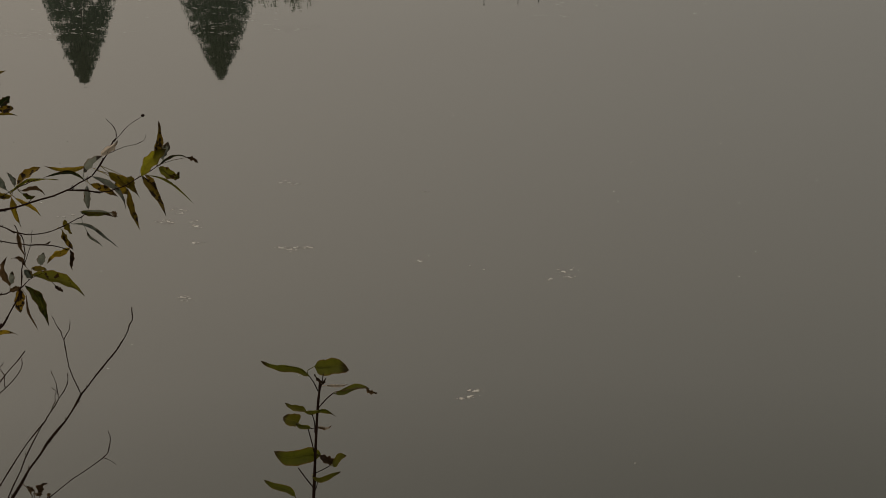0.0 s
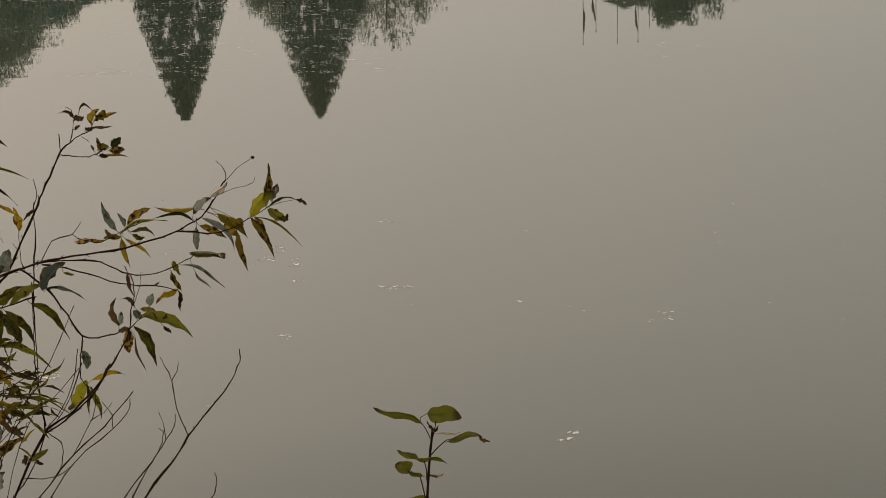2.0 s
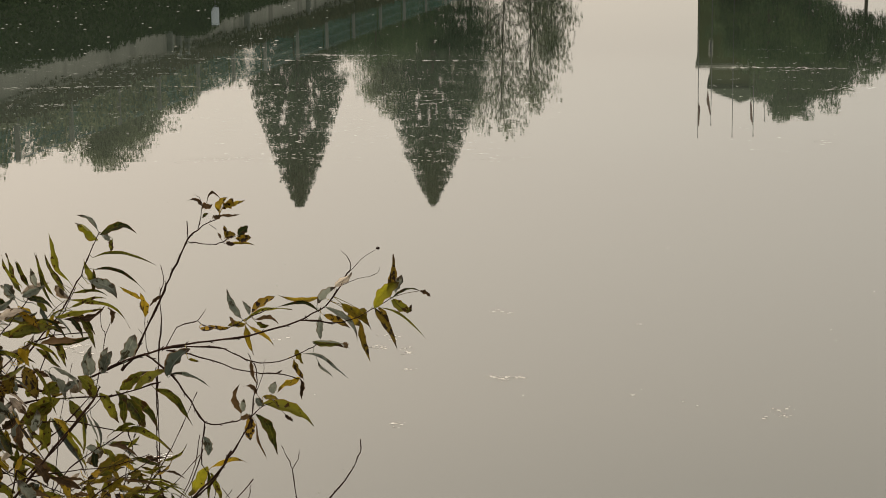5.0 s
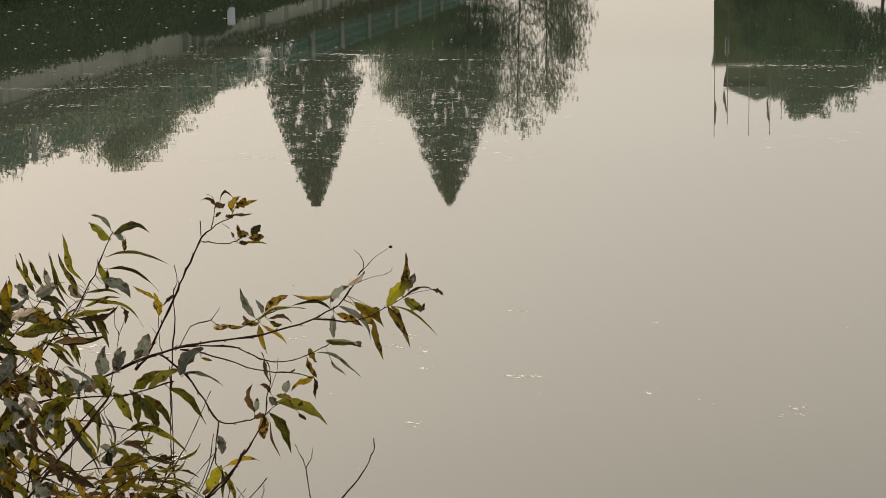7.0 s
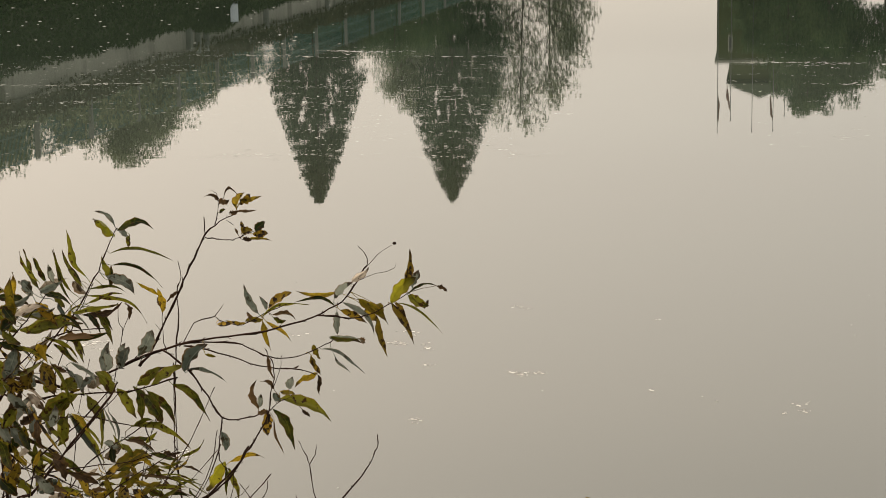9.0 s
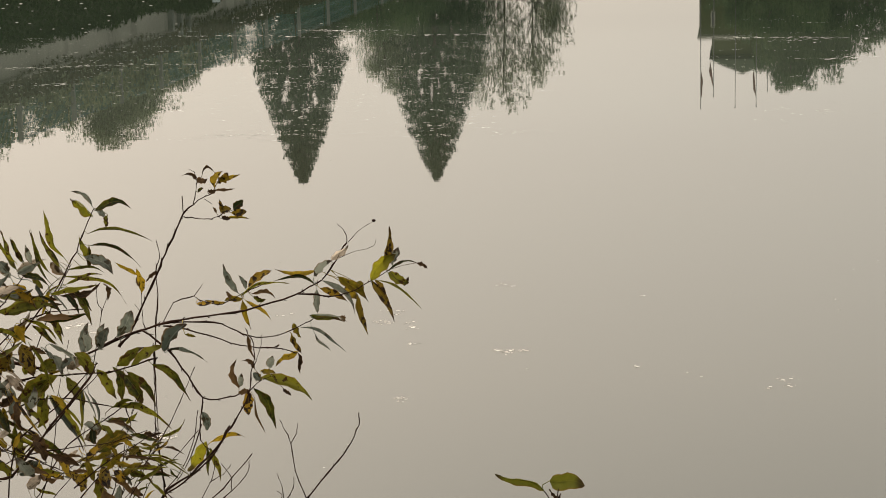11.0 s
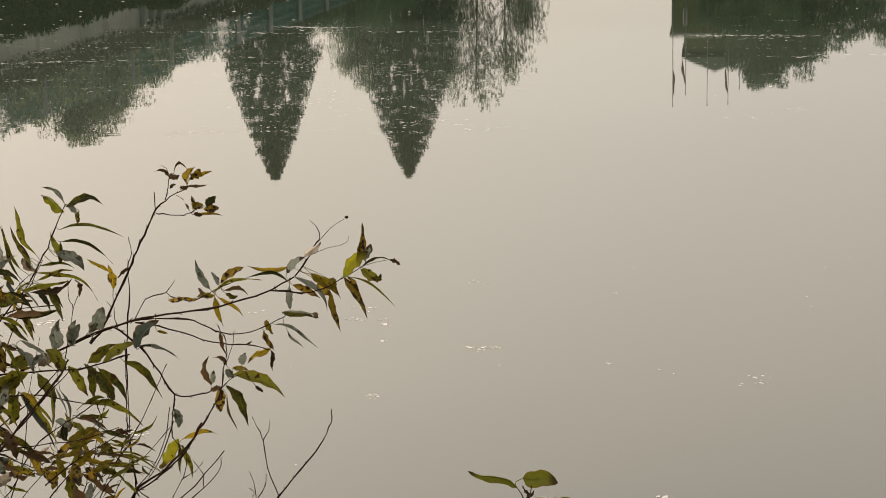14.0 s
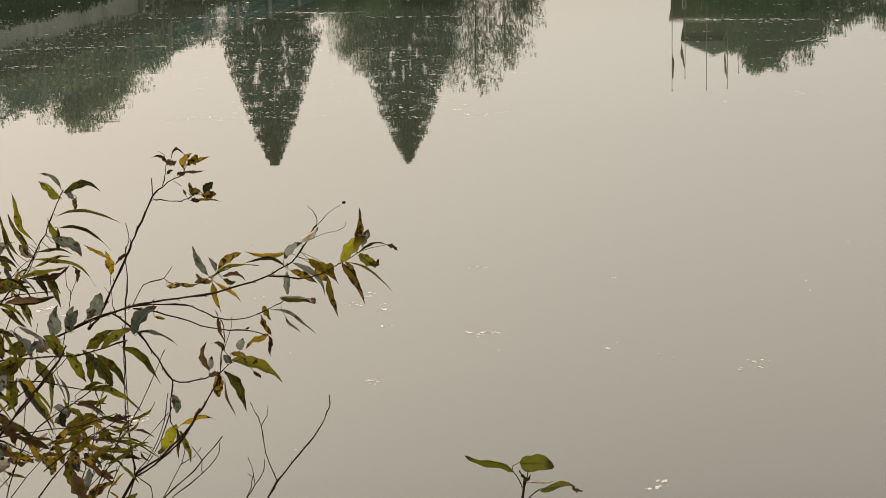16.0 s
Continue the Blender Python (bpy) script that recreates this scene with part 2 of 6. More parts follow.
    near_far.interpolation_type, depth.data_type = "SMOOTHSTEP", "RGBA"
    near_far.inputs["From Min"].default_value, near_far.inputs["From Max"].default_value = 14.0, 44.0
    l.new(sep.outputs["Y"], near_far.inputs["Value"])
    l.new(near_far.outputs[0], depth.inputs["Factor"])
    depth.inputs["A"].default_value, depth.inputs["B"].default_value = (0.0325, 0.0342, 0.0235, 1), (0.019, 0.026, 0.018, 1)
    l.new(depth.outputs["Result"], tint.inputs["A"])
    l.new(tint.outputs["Result"], p.inputs["Base Color"])
    heights = []
    for sx, sy, scale, amount in ((0.5, 3.2, 1.0, 0.00022), (1.0, 1.5, 9.0, 0.00004), (0.3, 1.0, 0.25, 0.0010)):
        mp, tex, k = n.new("ShaderNodeMapping"), n.new("ShaderNodeTexNoise"), n.new("ShaderNodeMath")
        mp.inputs["Scale"].default_value = (sx, sy, 1)
        l.new(tc.outputs["Object"], mp.inputs["Vector"])
        l.new(mp.outputs[0], tex.inputs["Vector"])
        tex.inputs["Scale"].default_value, tex.inputs["Detail"].default_value = scale, 3.0
        k.operation = "MULTIPLY"
        k.inputs[1].default_value = amount
        l.new(tex.outputs["Fac"], k.inputs[0])
        heights.append(k.outputs[0])
    s1, s2 = n.new("ShaderNodeMath"), n.new("ShaderNodeMath")
    l.new(heights[0], s1.inputs[0])
    l.new(heights[1], s1.inputs[1])
    l.new(s1.outputs[0], s2.inputs[0])
    l.new(heights[2], s2.inputs[1])
    bp = n.new("ShaderNodeBump")
    bp.inputs["Strength"].default_value, bp.inputs["Distance"].default_value = 1.0, 1.0
    l.new(s2.outputs[0], bp.inputs["Height"])
    l.new(bp.outputs["Normal"], p.inputs["Normal"])
    # finer ripples roughen it a little towards the far bank
    rough = n.new("ShaderNodeMapRange")
    rough.inputs["From Min"].default_value, rough.inputs["From Max"].default_value = 26.0, 42.0
    rough.inputs["To Min"].default_value, rough.inputs["To Max"].default_value = 0.006, 0.019
    l.new(sep.outputs["Y"], rough.inputs["Value"])
    l.new(rough.outputs[0], p.inputs["Roughness"])
    return m


M_WATER = water_material()

# ---- mesh helpers ----


def mesh_part(name, verts, faces, mat, parent=None, label="", smooth=False):
    """One mesh object, under a thing where a parent is given."""
    me = bpy.data.meshes.new(name)
    me.from_pydata([tuple(v) for v in verts], [], [tuple(f) for f in faces])
    me.materials.append(mat)
    if smooth:
        me.shade_smooth()
    ob = new(name, me)
    ob.parent = parent
    if label:
        tagged(ob, label)
    return ob


def part(name, bm, mat, parent=None, label="", smooth=False):
    me = bpy.data.meshes.new(name)
    bm.to_mesh(me)
    bm.free()
    me.materials.append(mat)
    if smooth:
        me.shade_smooth()
    ob = new(name, me)
    ob.parent = parent
    if label:
        tagged(ob, label)
    return ob


def thing(name, m, label, category, group="", kind=""):
    ob = new(name)
    ob.matrix_world = m
    return tagged(ob, label, category, group, kind)


def box_bm(x0, x1, y0, y1, z0, z1, bevel=0.0):
    bm = bmesh.new()
    bmesh.ops.create_cube(bm, size=1.0, matrix=Matrix.Translation(((x0 + x1) / 2, (y0 + y1) / 2, (z0 + z1) / 2)) @ Matrix.Diagonal((x1 - x0, y1 - y0, z1 - z0, 1)))
    if bevel:
        bmesh.ops.bevel(bm, geom=bm.edges[:], offset=bevel, segments=2, affect="EDGES")
    return bm


def tube(points, r0, r1, sides=6, base=0):
    """Vertices and faces of a tapered tube along a line, capped at both ends."""
    pts = [Vector(p) for p in points]
    vs, fs = [], []
    for i, p in enumerate(pts):
        way = (pts[min(i + 1, len(pts) - 1)] - pts[max(i - 1, 0)]).normalized()
        side = way.cross(Vector((0.31, 0.77, 0.55))).normalized()
        up = way.cross(side)
        r = r0 + (r1 - r0) * i / (len(pts) - 1)
        for k in range(sides):
            a = 2 * math.pi * k / sides
            vs.append(p + r * (math.cos(a) * side + math.sin(a) * up))
    for i in range(len(pts) - 1):
        for k in range(sides):
            a, b = base + i * sides + k, base + i * sides + (k + 1) % sides
            fs.append((a, b, b + sides, a + sides))
    fs.append(tuple(base + k for k in reversed(range(sides))))
    last = base + (len(pts) - 1) * sides
    fs.append(tuple(last + k for k in range(sides)))
    return vs, fs


def leaf_cloud(centres, rng, size, flat=0.5, hang=0.0):
    """Small folded leaves (two triangles each) round the given centres, as vertices and faces."""
    n = len(centres)
    d = rng.normal(size=(n, 3))
    d[:, 2] = d[:, 2] * flat - hang
    d /= np.linalg.norm(d, axis=1)[:, None]
    e = np.cross(d, rng.normal(size=(n, 3)))
    e /= np.linalg.norm(e, axis=1)[:, None]
    ln = size * rng.uniform(0.6, 1.4, n)[:, None]
    c = np.asarray(centres)
    v = np.empty((n, 4, 3))
    v[:, 0], v[:, 2] = c - d * ln * 0.5, c + d * ln * 0.5
    nrm = np.cross(d, e)
    v[:, 1] = c + e * ln * 0.28 + nrm * ln * 0.08
    v[:, 3] = c - e * ln * 0.28 + nrm * ln * 0.08
    f = np.arange(4 * n).reshape(n, 4)
    faces = np.concatenate([f[:, [0, 1, 2]], f[:, [0, 2, 3]]])
    return v.reshape(-1, 3), faces


# ---- the plan: the far bank runs along BANK, at P metres to its left ----
BANK = radians(11.6)
ALONG = Vector((math.sin(BANK), math.cos(BANK), 0))
LEFT = Vector((-math.cos(BANK), math.sin(BANK), 0))


def bank(s, p, z=0.0):
    return ALONG * s + LEFT * p + Vector((0, 0, z))


def ramp(x, *knots):
    return float(np.interp(x, [k[0] for k in knots], [k[1] for k in knots]))


def ground_height(x, y):
    s, p = x * ALONG.x + y * ALONG.y, x * LEFT.x + y * LEFT.y
    bend = max(0.0, s - 148) * 0.35
    hl = ramp(p + bend, (22.5, -1.6), (25.4, -0.15), (26.0, 0.35), (27.5, 2.5), (27.95, 2.5), (28.3, 3.9), (32, 4.7), (60, 5.2))
    hn = ramp(y + 0.25 * math.sin(x * 0.5), (-3, 2.42), (1.0, 2.38), (4.6, 1.25), (6.6, 0.15), (8.2, -0.7), (10, -1.6))
    hr = ramp(min(s - 104, 10 - p), (-3, -1.6), (0, -0.1), (1.2, 0.5), (6, 1.6))
    he = ramp(x, (60, -1.6), (68, 0.0), (80, 2.0))
    h = max(hl, hn, hr, he)
    return h + 0.10 * noise.noise(Vector((x * 0.35, y * 0.35, 0))) * (1.0 if h > 0.05 else 0.3)


def build_ground():
    near = list(np.arange(-24, 24.1, 0.5))
    xs = sorted({round(v, 2) for v in near + list(np.arange(-80, 90, 2.0)) + list(np.arange(-300, 301, 20)) + [-3000, -1500, -700, 700, 1500, 3000]})
    ys = sorted({round(v, 2) for v in list(np.arange(-6, 14, 0.6)) + list(np.arange(-60, 260, 2.0)) + list(np.arange(41, 160, 2.0)) + [-3000, -1500, -600, -200, 300, 400, 600, 900, 1500, 3000]})
    vs = [(x, y, ground_height(x, y)) for y in ys for x in xs]
    w = len(xs)
    fs = [(j * w + i, j * w + i + 1, (j + 1) * w + i + 1, (j + 1) * w + i) for j in range(len(ys) - 1) for i in range(w - 1)]
    return tagged(mesh_part("ground", vs, fs, M_EARTH, smooth=True), "dark earth and grass banks round the pond", "ground", kind="structure")


build_ground()
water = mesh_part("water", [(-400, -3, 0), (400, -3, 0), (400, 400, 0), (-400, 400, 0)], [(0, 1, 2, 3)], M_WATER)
tagged(water, "still murky grey pond water mirroring sky and trees", "water", kind="structure")

# ---- far bank: concrete wall, fence, sign, planting ----


def build_wall():
    wall = thing("wall_bank", Matrix(), "weathered grey concrete retaining wall on the far bank", "wall", kind="structure")
    turn = pose(0, 0, 0, 0, 0, -math.degrees(BANK))
    s = 61.0
    k = 0
    while s < 150:
        ln = 18.3 if k == 0 else 11.0
        b = part("panel", box_bm(-28.25, -27.95, s, s + ln - 0.04, 1.9, 3.77, 0.02), M_WALL, wall)
        b.matrix_world = turn
        c = part("coping", box_bm(-28.32, -27.86, s, s + ln - 0.03, 3.773, 3.86, 0.015), M_WALL, wall)
        c.matrix_world = turn
        s += ln
        k += 1
        q = part("pilaster", box_bm(-28.0, -27.72, s - 0.24, s - 0.02, 1.9, 3.80, 0.02), M_POST, wall)
        q.matrix_world = turn
        if k == 1:
            for off in (0.9, 2.0):
                q = part("pilaster", box_bm(-27.94, -27.74, s + off, s + off + 0.2, 1.9, 4.05, 0.02), M_POST, wall)
                q.matrix_world = turn
    return wall


def build_fence():
    fence = thing("fence", Matrix(), "teal wire mesh fence with pale concrete posts on the far bank", "fence")
    turn = Matrix.Rotation(-BANK, 4, "Z")
    gap = 5.6
    stand = (59.6, 64.7, 69.7, 74.7, 79.5, 84.7, 90.0, 95.3, 101.3, 107.4, 113.6, 120.5, 127.3, 134.2, 141.0, 148.0)
    vs, fs = [], []

    def bar(x0, x1, y0, y1, z0, z1):
        b = len(vs)
        vs.extend([(x, y, z) for z in (z0, z1) for y in (y0, y1) for x in (x0, x1)])
        fs.extend([tuple(b + i for i in q) for q in ((0, 2, 3, 1), (4, 5, 7, 6), (0, 1, 5, 4), (2, 6, 7, 3), (0, 4, 6, 2), (1, 3, 7, 5))])

    y = 0.16
    while y < gap - 0.1:
        bar(-0.006, 0.006, y, y + 0.017, 0.1, 1.58)
        y += 0.12
    for z in (0.12, 0.6, 1.1, 1.58):
        bar(-0.022, 0.022, 0.12, gap - 0.12, z, z + 0.045)
    panel = mesh_part("mesh_panel", vs, fs, M_TEAL, fence)
    post = part("post", box_bm(-0.075, 0.075, -0.075, 0.075, -0.4, 1.62, 0.015), M_POST, fence)
    for i, s in enumerate(stand):
        at = turn @ Matrix.Translation((-28.75, s, 4.62))
        wide = (stand[i + 1] - s if i + 1 < len(stand) else gap) / gap
        for src in (panel, post):
            # the posts stand on the pond's side of the mesh, clear of the creepers
            front = Matrix.Translation((0.22 if src is post else 0.0, 0, 0))
            o = src if i == 0 else src.copy()
            if i:
                scene.collection.objects.link(o)
            o.matrix_world = at @ front @ Matrix.Diagonal((1, wide if src is panel else 1, 1, 1))
    return fence


build_wall()
build_fence()

sign = thing("marker_board", Matrix.Translation(bank(82.5, 26.9, 1.75)) @ Matrix.Rotation(-BANK * 0.3, 4, "Z"), "small white marker board on a post on the bank", "sign")
part("post", box_bm(-0.04, 0.04, 0.0, 0.06, -0.4, 0.75, 0.008), M_METAL, sign)
part("board", box_bm(-0.17, 0.17, -0.035, -0.003, 0.36, 1.12, 0.006), M_WHITE, sign, "white painted board")


def bank_planting():
    rng = np.random.default_rng(5)
    pts = []
    for _ in range(60000):
        s, p = rng.uniform(44, 152), rng.uniform(25.2, 27.8)
        v = bank(s, p)
        clump = 0.25 + 0.5 * abs(noise.noise(Vector((s * 0.3, p * 0.5, 0))))
        pts.append((v.x, v.y, ground_height(v.x, v.y) + rng.uniform(0, clump)))
    for _ in range(14000):
        s = rng.uniform(50, 150)
        v = bank(s, rng.uniform(27.45, 27.88))
        pts.append((v.x, v.y, rng.uniform(2.15, 2.76 + 0.07 * noise.noise(Vector((s * 0.4, 0, 9))))))
    for _ in range(5000):
        s, p = 82.0 + 3.0 * rng.uniform(-1, 1), rng.uniform(27.1, 27.8)
        v = bank(s, p)
        pts.append((v.x, v.y, rng.uniform(1.9, 3.25 - 0.05 * (s - 81.5) ** 2)))
    v, f = leaf_cloud(np.array(pts), rng, 0.15, 1.2)
    tagged(mesh_part("bank_grass", v, f, M_GRASS), "dark rank grass and weeds on the bank slope", "grass", kind="stuff")
    pts = []
    for _ in range(30000):
        s = rng.uniform(55, 156)
        p = rng.uniform(28.2, 28.72)
        v = bank(s, p)
        pts.append((v.x, v.y, rng.uniform(3.7, 4.75 + 0.25 * noise.noise(Vector((s * 0.5, 0, 3))))))
    for _ in range(9000):
        s = rng.uniform(55, 156)
        v = bank(s, rng.uniform(27.72, 28.2))
        pts.append((v.x, v.y, 3.98 - 0.62 * rng.uniform() ** 1.6 * (0.6 + 0.8 * noise.noise(Vector((s * 0.25, 4, 3))))))
    v, f = leaf_cloud(np.array(pts), rng, 0.16, 1.0)
    tagged(mesh_part("low_hedge", v, f, M_HEDGE), "low brown-green hedge along the top of the wall", "hedge", kind="stuff")


bank_planting()


def climbers():
    """Creepers that have grown over the near half of the fence."""
    rng = np.random.default_rng(15)
    pts = []
    for _ in range(13000):
        s = rng.uniform(50, 92)
        if noise.noise(Vector((s * 0.35, 0, 7))) < -0.25 or rng.uniform() < (s - 78) / 10:
            continue
        z = 4.3 + 2.3 * rng.uniform() ** 1.2 * (0.8 + 0.4 * noise.noise(Vector((s * 0.6, 2, 1)))) * ramp(s, (66.5, 0.35), (71.5, 1.0))
        v = bank(s, rng.uniform(28.4, 28.9), z)
        pts.append(tuple(v))
    v, f = leaf_cloud(np.array(pts), rng, 0.17, 0.9, 0.2)
    tagged(mesh_part("creepers", v, f, M_LEAF_OLIVE), "dull olive creepers overgrowing the fence", "creeper", kind="stuff")


climbers()

# ---- trees ----


def broad_tree(seed, height, spread, at, mat, leaves, leaf, label, low=0.18, sparse=0.0, limbs=9, stout=1.0, tuft=0.0, blunt=2.2):
    """A tapered trunk with limbs and clumps of leaves at their twigs."""
    rng = np.random.default_rng(seed)
    tree = thing("tree", Matrix.Translation(at), label, "tree")
    lean = rng.uniform(-0.04, 0.04, 2)
    spine = [(lean[0] * h * height, lean[1] * h * height, h * height * 0.86) for h in np.linspace(-0.05, 1, 7)]
    vs, fs = tube(spine, height * 0.022 * stout, height * 0.004, 7)
    clumps = []
    for i in range(limbs * 4):
        h = low + (1 - low) * ((i + rng.uniform(0, 1)) / (limbs * 4)) ** 0.8
        prof = max(0.08, 1 - abs(((h - low) / (1 - low) - 0.4) / 0.62) ** blunt) ** 0.6
        a = rng.uniform(0, 2 * math.pi)
        reach = spread * prof * rng.uniform(0.55, 1.0)
        z0 = h * height * 0.80
        start = Vector((lean[0] * z0, lean[1] * z0, z0))
        end = start + Vector((math.cos(a) * reach, math.sin(a) * reach, height * rng.uniform(0.03, 0.16)))
        mid = (start + end) / 2 + Vector((0, 0, height * 0.02))
        v, f = tube([start, mid, end], height * 0.006 * (1.3 - h), height * 0.0015, 5, len(vs))
        vs += v
        fs += f
        for k in np.linspace(0.35, 1.0, 2 if tuft else 5):
            q = start.lerp(end, k)
            clumps.append((q.x + rng.normal(0, 0.25), q.y + rng.normal(0, 0.25), q.z + rng.normal(0, 0.3)))
    mesh_part("trunk", vs, fs, M_BARK, tree, "dark bark trunk and limbs", smooth=True)
    cl = np.array(clumps)
    pick = cl[rng.integers(0, len(cl), leaves)]
    width = spread * (0.07 + 0.16 * (1 - sparse))
    pts = pick + np.clip(rng.normal(size=(leaves, 3)), -1.5, 1.5) * (np.array([tuft, tuft, tuft * 1.7]) if tuft else np.array([width, width, width * 0.85]))
    pts[:, 2] = np.clip(pts[:, 2], 0.2, height * 1.0)
    v, f = leaf_cloud(pts, rng, leaf, 0.8, 0.3)
    mesh_part("crown", v, f, mat, tree)
    return tree


def conifer(seed, height, spread, at, label):
    """A narrow pointed tree: whorls of rising limbs, each clad in short sprays."""
    rng = np.random.default_rng(seed)
    tree = thing("conifer", Matrix.Translation(at), label, "tree", "pointed conifers")
    vs, fs = tube([(0, 0, -0.4), (0.05, 0, height * 0.4), (0.0, 0.03, height * 0.8), (0, 0, height)], height * 0.016, 0.015, 8)
    pts = []
    levels = int(height * 4.2)
    for i in range(levels):
        h = 0.10 + 0.895 * i / levels
        top = (1 - h) ** 0.80
        reach0 = spread * min(1.0, 1.28 * top) * (1.0 if h > 0.25 else 0.8)
        for k in range(6):
            a = 2 * math.pi * (k / 6 + i * 0.381) + rng.normal(0, 0.25)
            reach = max(0.10, reach0 * rng.uniform(0.88, 1.0))
            start = Vector((0, 0, h * height))
            end = start + Vector((math.cos(a) * reach, math.sin(a) * reach, reach * rng.uniform(-0.05, 0.35)))
            v, f = tube([start, end], 0.022 + 0.02 * (1 - h), 0.006, 4, len(vs))
            vs += v
            fs += f
            n = int(20 + reach * 72)
            t = rng.uniform(0.12, 1.0, n)[:, None]
            base = np.array(start) + t * np.array(end - start)
            sway = rng.normal(size=(n, 3)) * np.array([0.12, 0.12, 0.10]) * (0.5 + 0.5 * reach / spread)
            pts.append(base + sway)
    mesh_part("trunk", vs, fs, M_BARK, tree, "straight brown trunk with whorled limbs", smooth=True)
    # sprays between the whorls close the outline
    n = int(height * 900)
    h = 0.10 + 0.89 * (1 - np.sqrt(rng.uniform(0, 1, n)))
    r = spread * np.minimum(1.0, 1.28 * (1 - h) ** 0.80) * np.where(h > 0.25, 1.0, 0.8) * rng.uniform(0.5, 1.0, n) ** 0.6 + 0.04
    a = rng.uniform(0, 2 * math.pi, n)
    pts.append(np.stack([np.cos(a) * r, np.sin(a) * r, h * height + r * 0.15], axis=1))
    crown = np.concatenate(pts)
    # upright slots cut through the whole depth, so gaps show from the camera
    for _ in range(22):
        h = rng.uniform(0.08, 0.62)
        gx = rng.uniform(-0.7, 0.7) * spread * (1 - h)
        wide, tall = rng.uniform(0.08, 0.2), rng.uniform(0.3, 0.9)
        inside = ((crown[:, 0] - gx) / wide) ** 2 + ((crown[:, 2] - h * height) / tall) ** 2 < 1
        crown = crown[~(inside & (rng.uniform(size=len(crown)) < 0.95))]
    v, f = leaf_cloud(crown, rng, 0.16, 0.6, 0.1)
    mesh_part("crown", v, f, M_CONIFER, tree)
    return tree


conifer(11, 16.5 - 4.7, 3.12, bank(113.2, 32.0, 4.7), "tall dark green pointed conifer behind the fence")
conifer(12, 23.05 - 4.8, 5.1, bank(151.7, 31.9, 4.8), "tall dark green pointed conifer further along the bank")
DARK = "dense dark green broadleaf tree behind the fence"
for seed, s, p, top, spread, leaves, mat in ((21, 71.5, 32.5, 7.4, 2.6, 2000, M_LEAF_OLIVE), (22, 76.8, 32.6, 7.9, 1.0, 900, M_LEAF_OLIVE), (23, 82.4, 32.2, 9.4, 2.0, 5200, M_LEAF_OLIVE), (30, 80.6, 33.2, 8.2, 1.6, 2600, M_LEAF_OLIVE),
                                             (24, 86.0, 32.6, 9.4, 1.9, 4200, M_LEAF_OLIVE), (39, 89.6, 32.8, 8.6, 1.9, 3400, M_LEAF_OLIVE), (25, 93.6, 33.0, 8.2, 1.7, 2600, M_LEAF_DARK), (40, 96.4, 32.4, 7.5, 1.2, 1200, M_LEAF_DARK), (26, 101.6, 32.6, 7.6, 1.6, 420, M_LEAF_OLIVE),
                                             (27, 66.0, 32.0, 7.2, 2.6, 1900, M_LEAF_OLIVE), (28, 60.0, 33.0, 7.4, 3.0, 1700, M_LEAF_OLIVE), (29, 126.0, 34.5, 9.4, 2.3, 4000, M_LEAF_DARK), (52, 126.4, 32.4, 8.7, 1.7, 3000, M_LEAF_DARK),
                                             (35, 119.5, 31.6, 8.3, 2.6, 4200, M_LEAF_DARK), (36, 134.0, 32.0, 10.2, 3.0, 4800, M_LEAF_DARK), (37, 142.0, 32.0, 10.6, 3.0, 4800, M_LEAF_DARK)):
    thin = leaves < 2100
    broad_tree(seed, top - 4.7, spread, bank(s, p, 4.65), mat, int(leaves * (4.0 if mat is M_LEAF_DARK else 3.2)), 0.115, DARK if mat is M_LEAF_DARK else "olive green broadleaf tree behind the fence", low=0.3 if thin else 0.05, sparse=0.85 if thin else 0.55, limbs=7)
broad_tree(31, 15.8 - 4.8, 2.4, bank(149, 35.5, 4.8), M_LEAF_OLIVE, 16000, 0.14, "slender green tree between the conifers", low=0.15, sparse=0.5)
THIN = "half-bare dull green tree with thin foliage"
broad_tree(32, 19.0 - 4.2, 4.4, bank(157.5, 27.0, 4.0), M_LEAF_DULL, 3500, 0.27, THIN, low=0.06, sparse=0.95, limbs=10, tuft=0.36, stout=0.14)
broad_tree(33, 13.2 - 3.6, 2.6, bank(161.5, 23.8, 3.6), M_LEAF_DULL, 3400, 0.26, THIN, low=0.06, sparse=0.95, limbs=10, tuft=0.36, stout=0.16)
broad_tree(38, 17.4 - 3.8, 3.2, bank(159.8, 25.3, 3.8), M_LEAF_DULL, 2600, 0.27, THIN, low=0.06, sparse=0.85, limbs=10, tuft=0.36, stout=0.14)
broad_tree(34, 18.0 - 4.6, 3.4, bank(158.0, 29.8, 4.6), M_LEAF_OLIVE, 20000, 0.14, "dense olive tree beside the tall conifer", low=0.05, sparse=0.5, limbs=11, stout=0.6)


def shrub_row():
    rng = np.random.default_rng(8)
    pts = []
    for _ in range(60):
        s = rng.uniform(54, 156)
        p = rng.uniform(30.0, 31.6)
        if 97.5 < s < 106.5 or 69 < s < 75:
            continue
        r = rng.uniform(0.7, 1.25)
        c = bank(s, p, 4.6 + r * rng.uniform(0.6, 1.2))
        pts.append(np.array(c) + np.clip(rng.normal(size=(800, 3)), -1.7, 1.7) * r * np.array([0.55, 0.55, 0.5]))
    v, f = leaf_cloud(np.concatenate(pts), rng, 0.18, 0.9)
    tagged(mesh_part("shrubs", v, f, M_LEAF_DARK), "dark shrubs filling the strip behind the fence", "shrubs", kind="stuff")


shrub_row()

# ---- house, flagpoles and trees on the far side ----


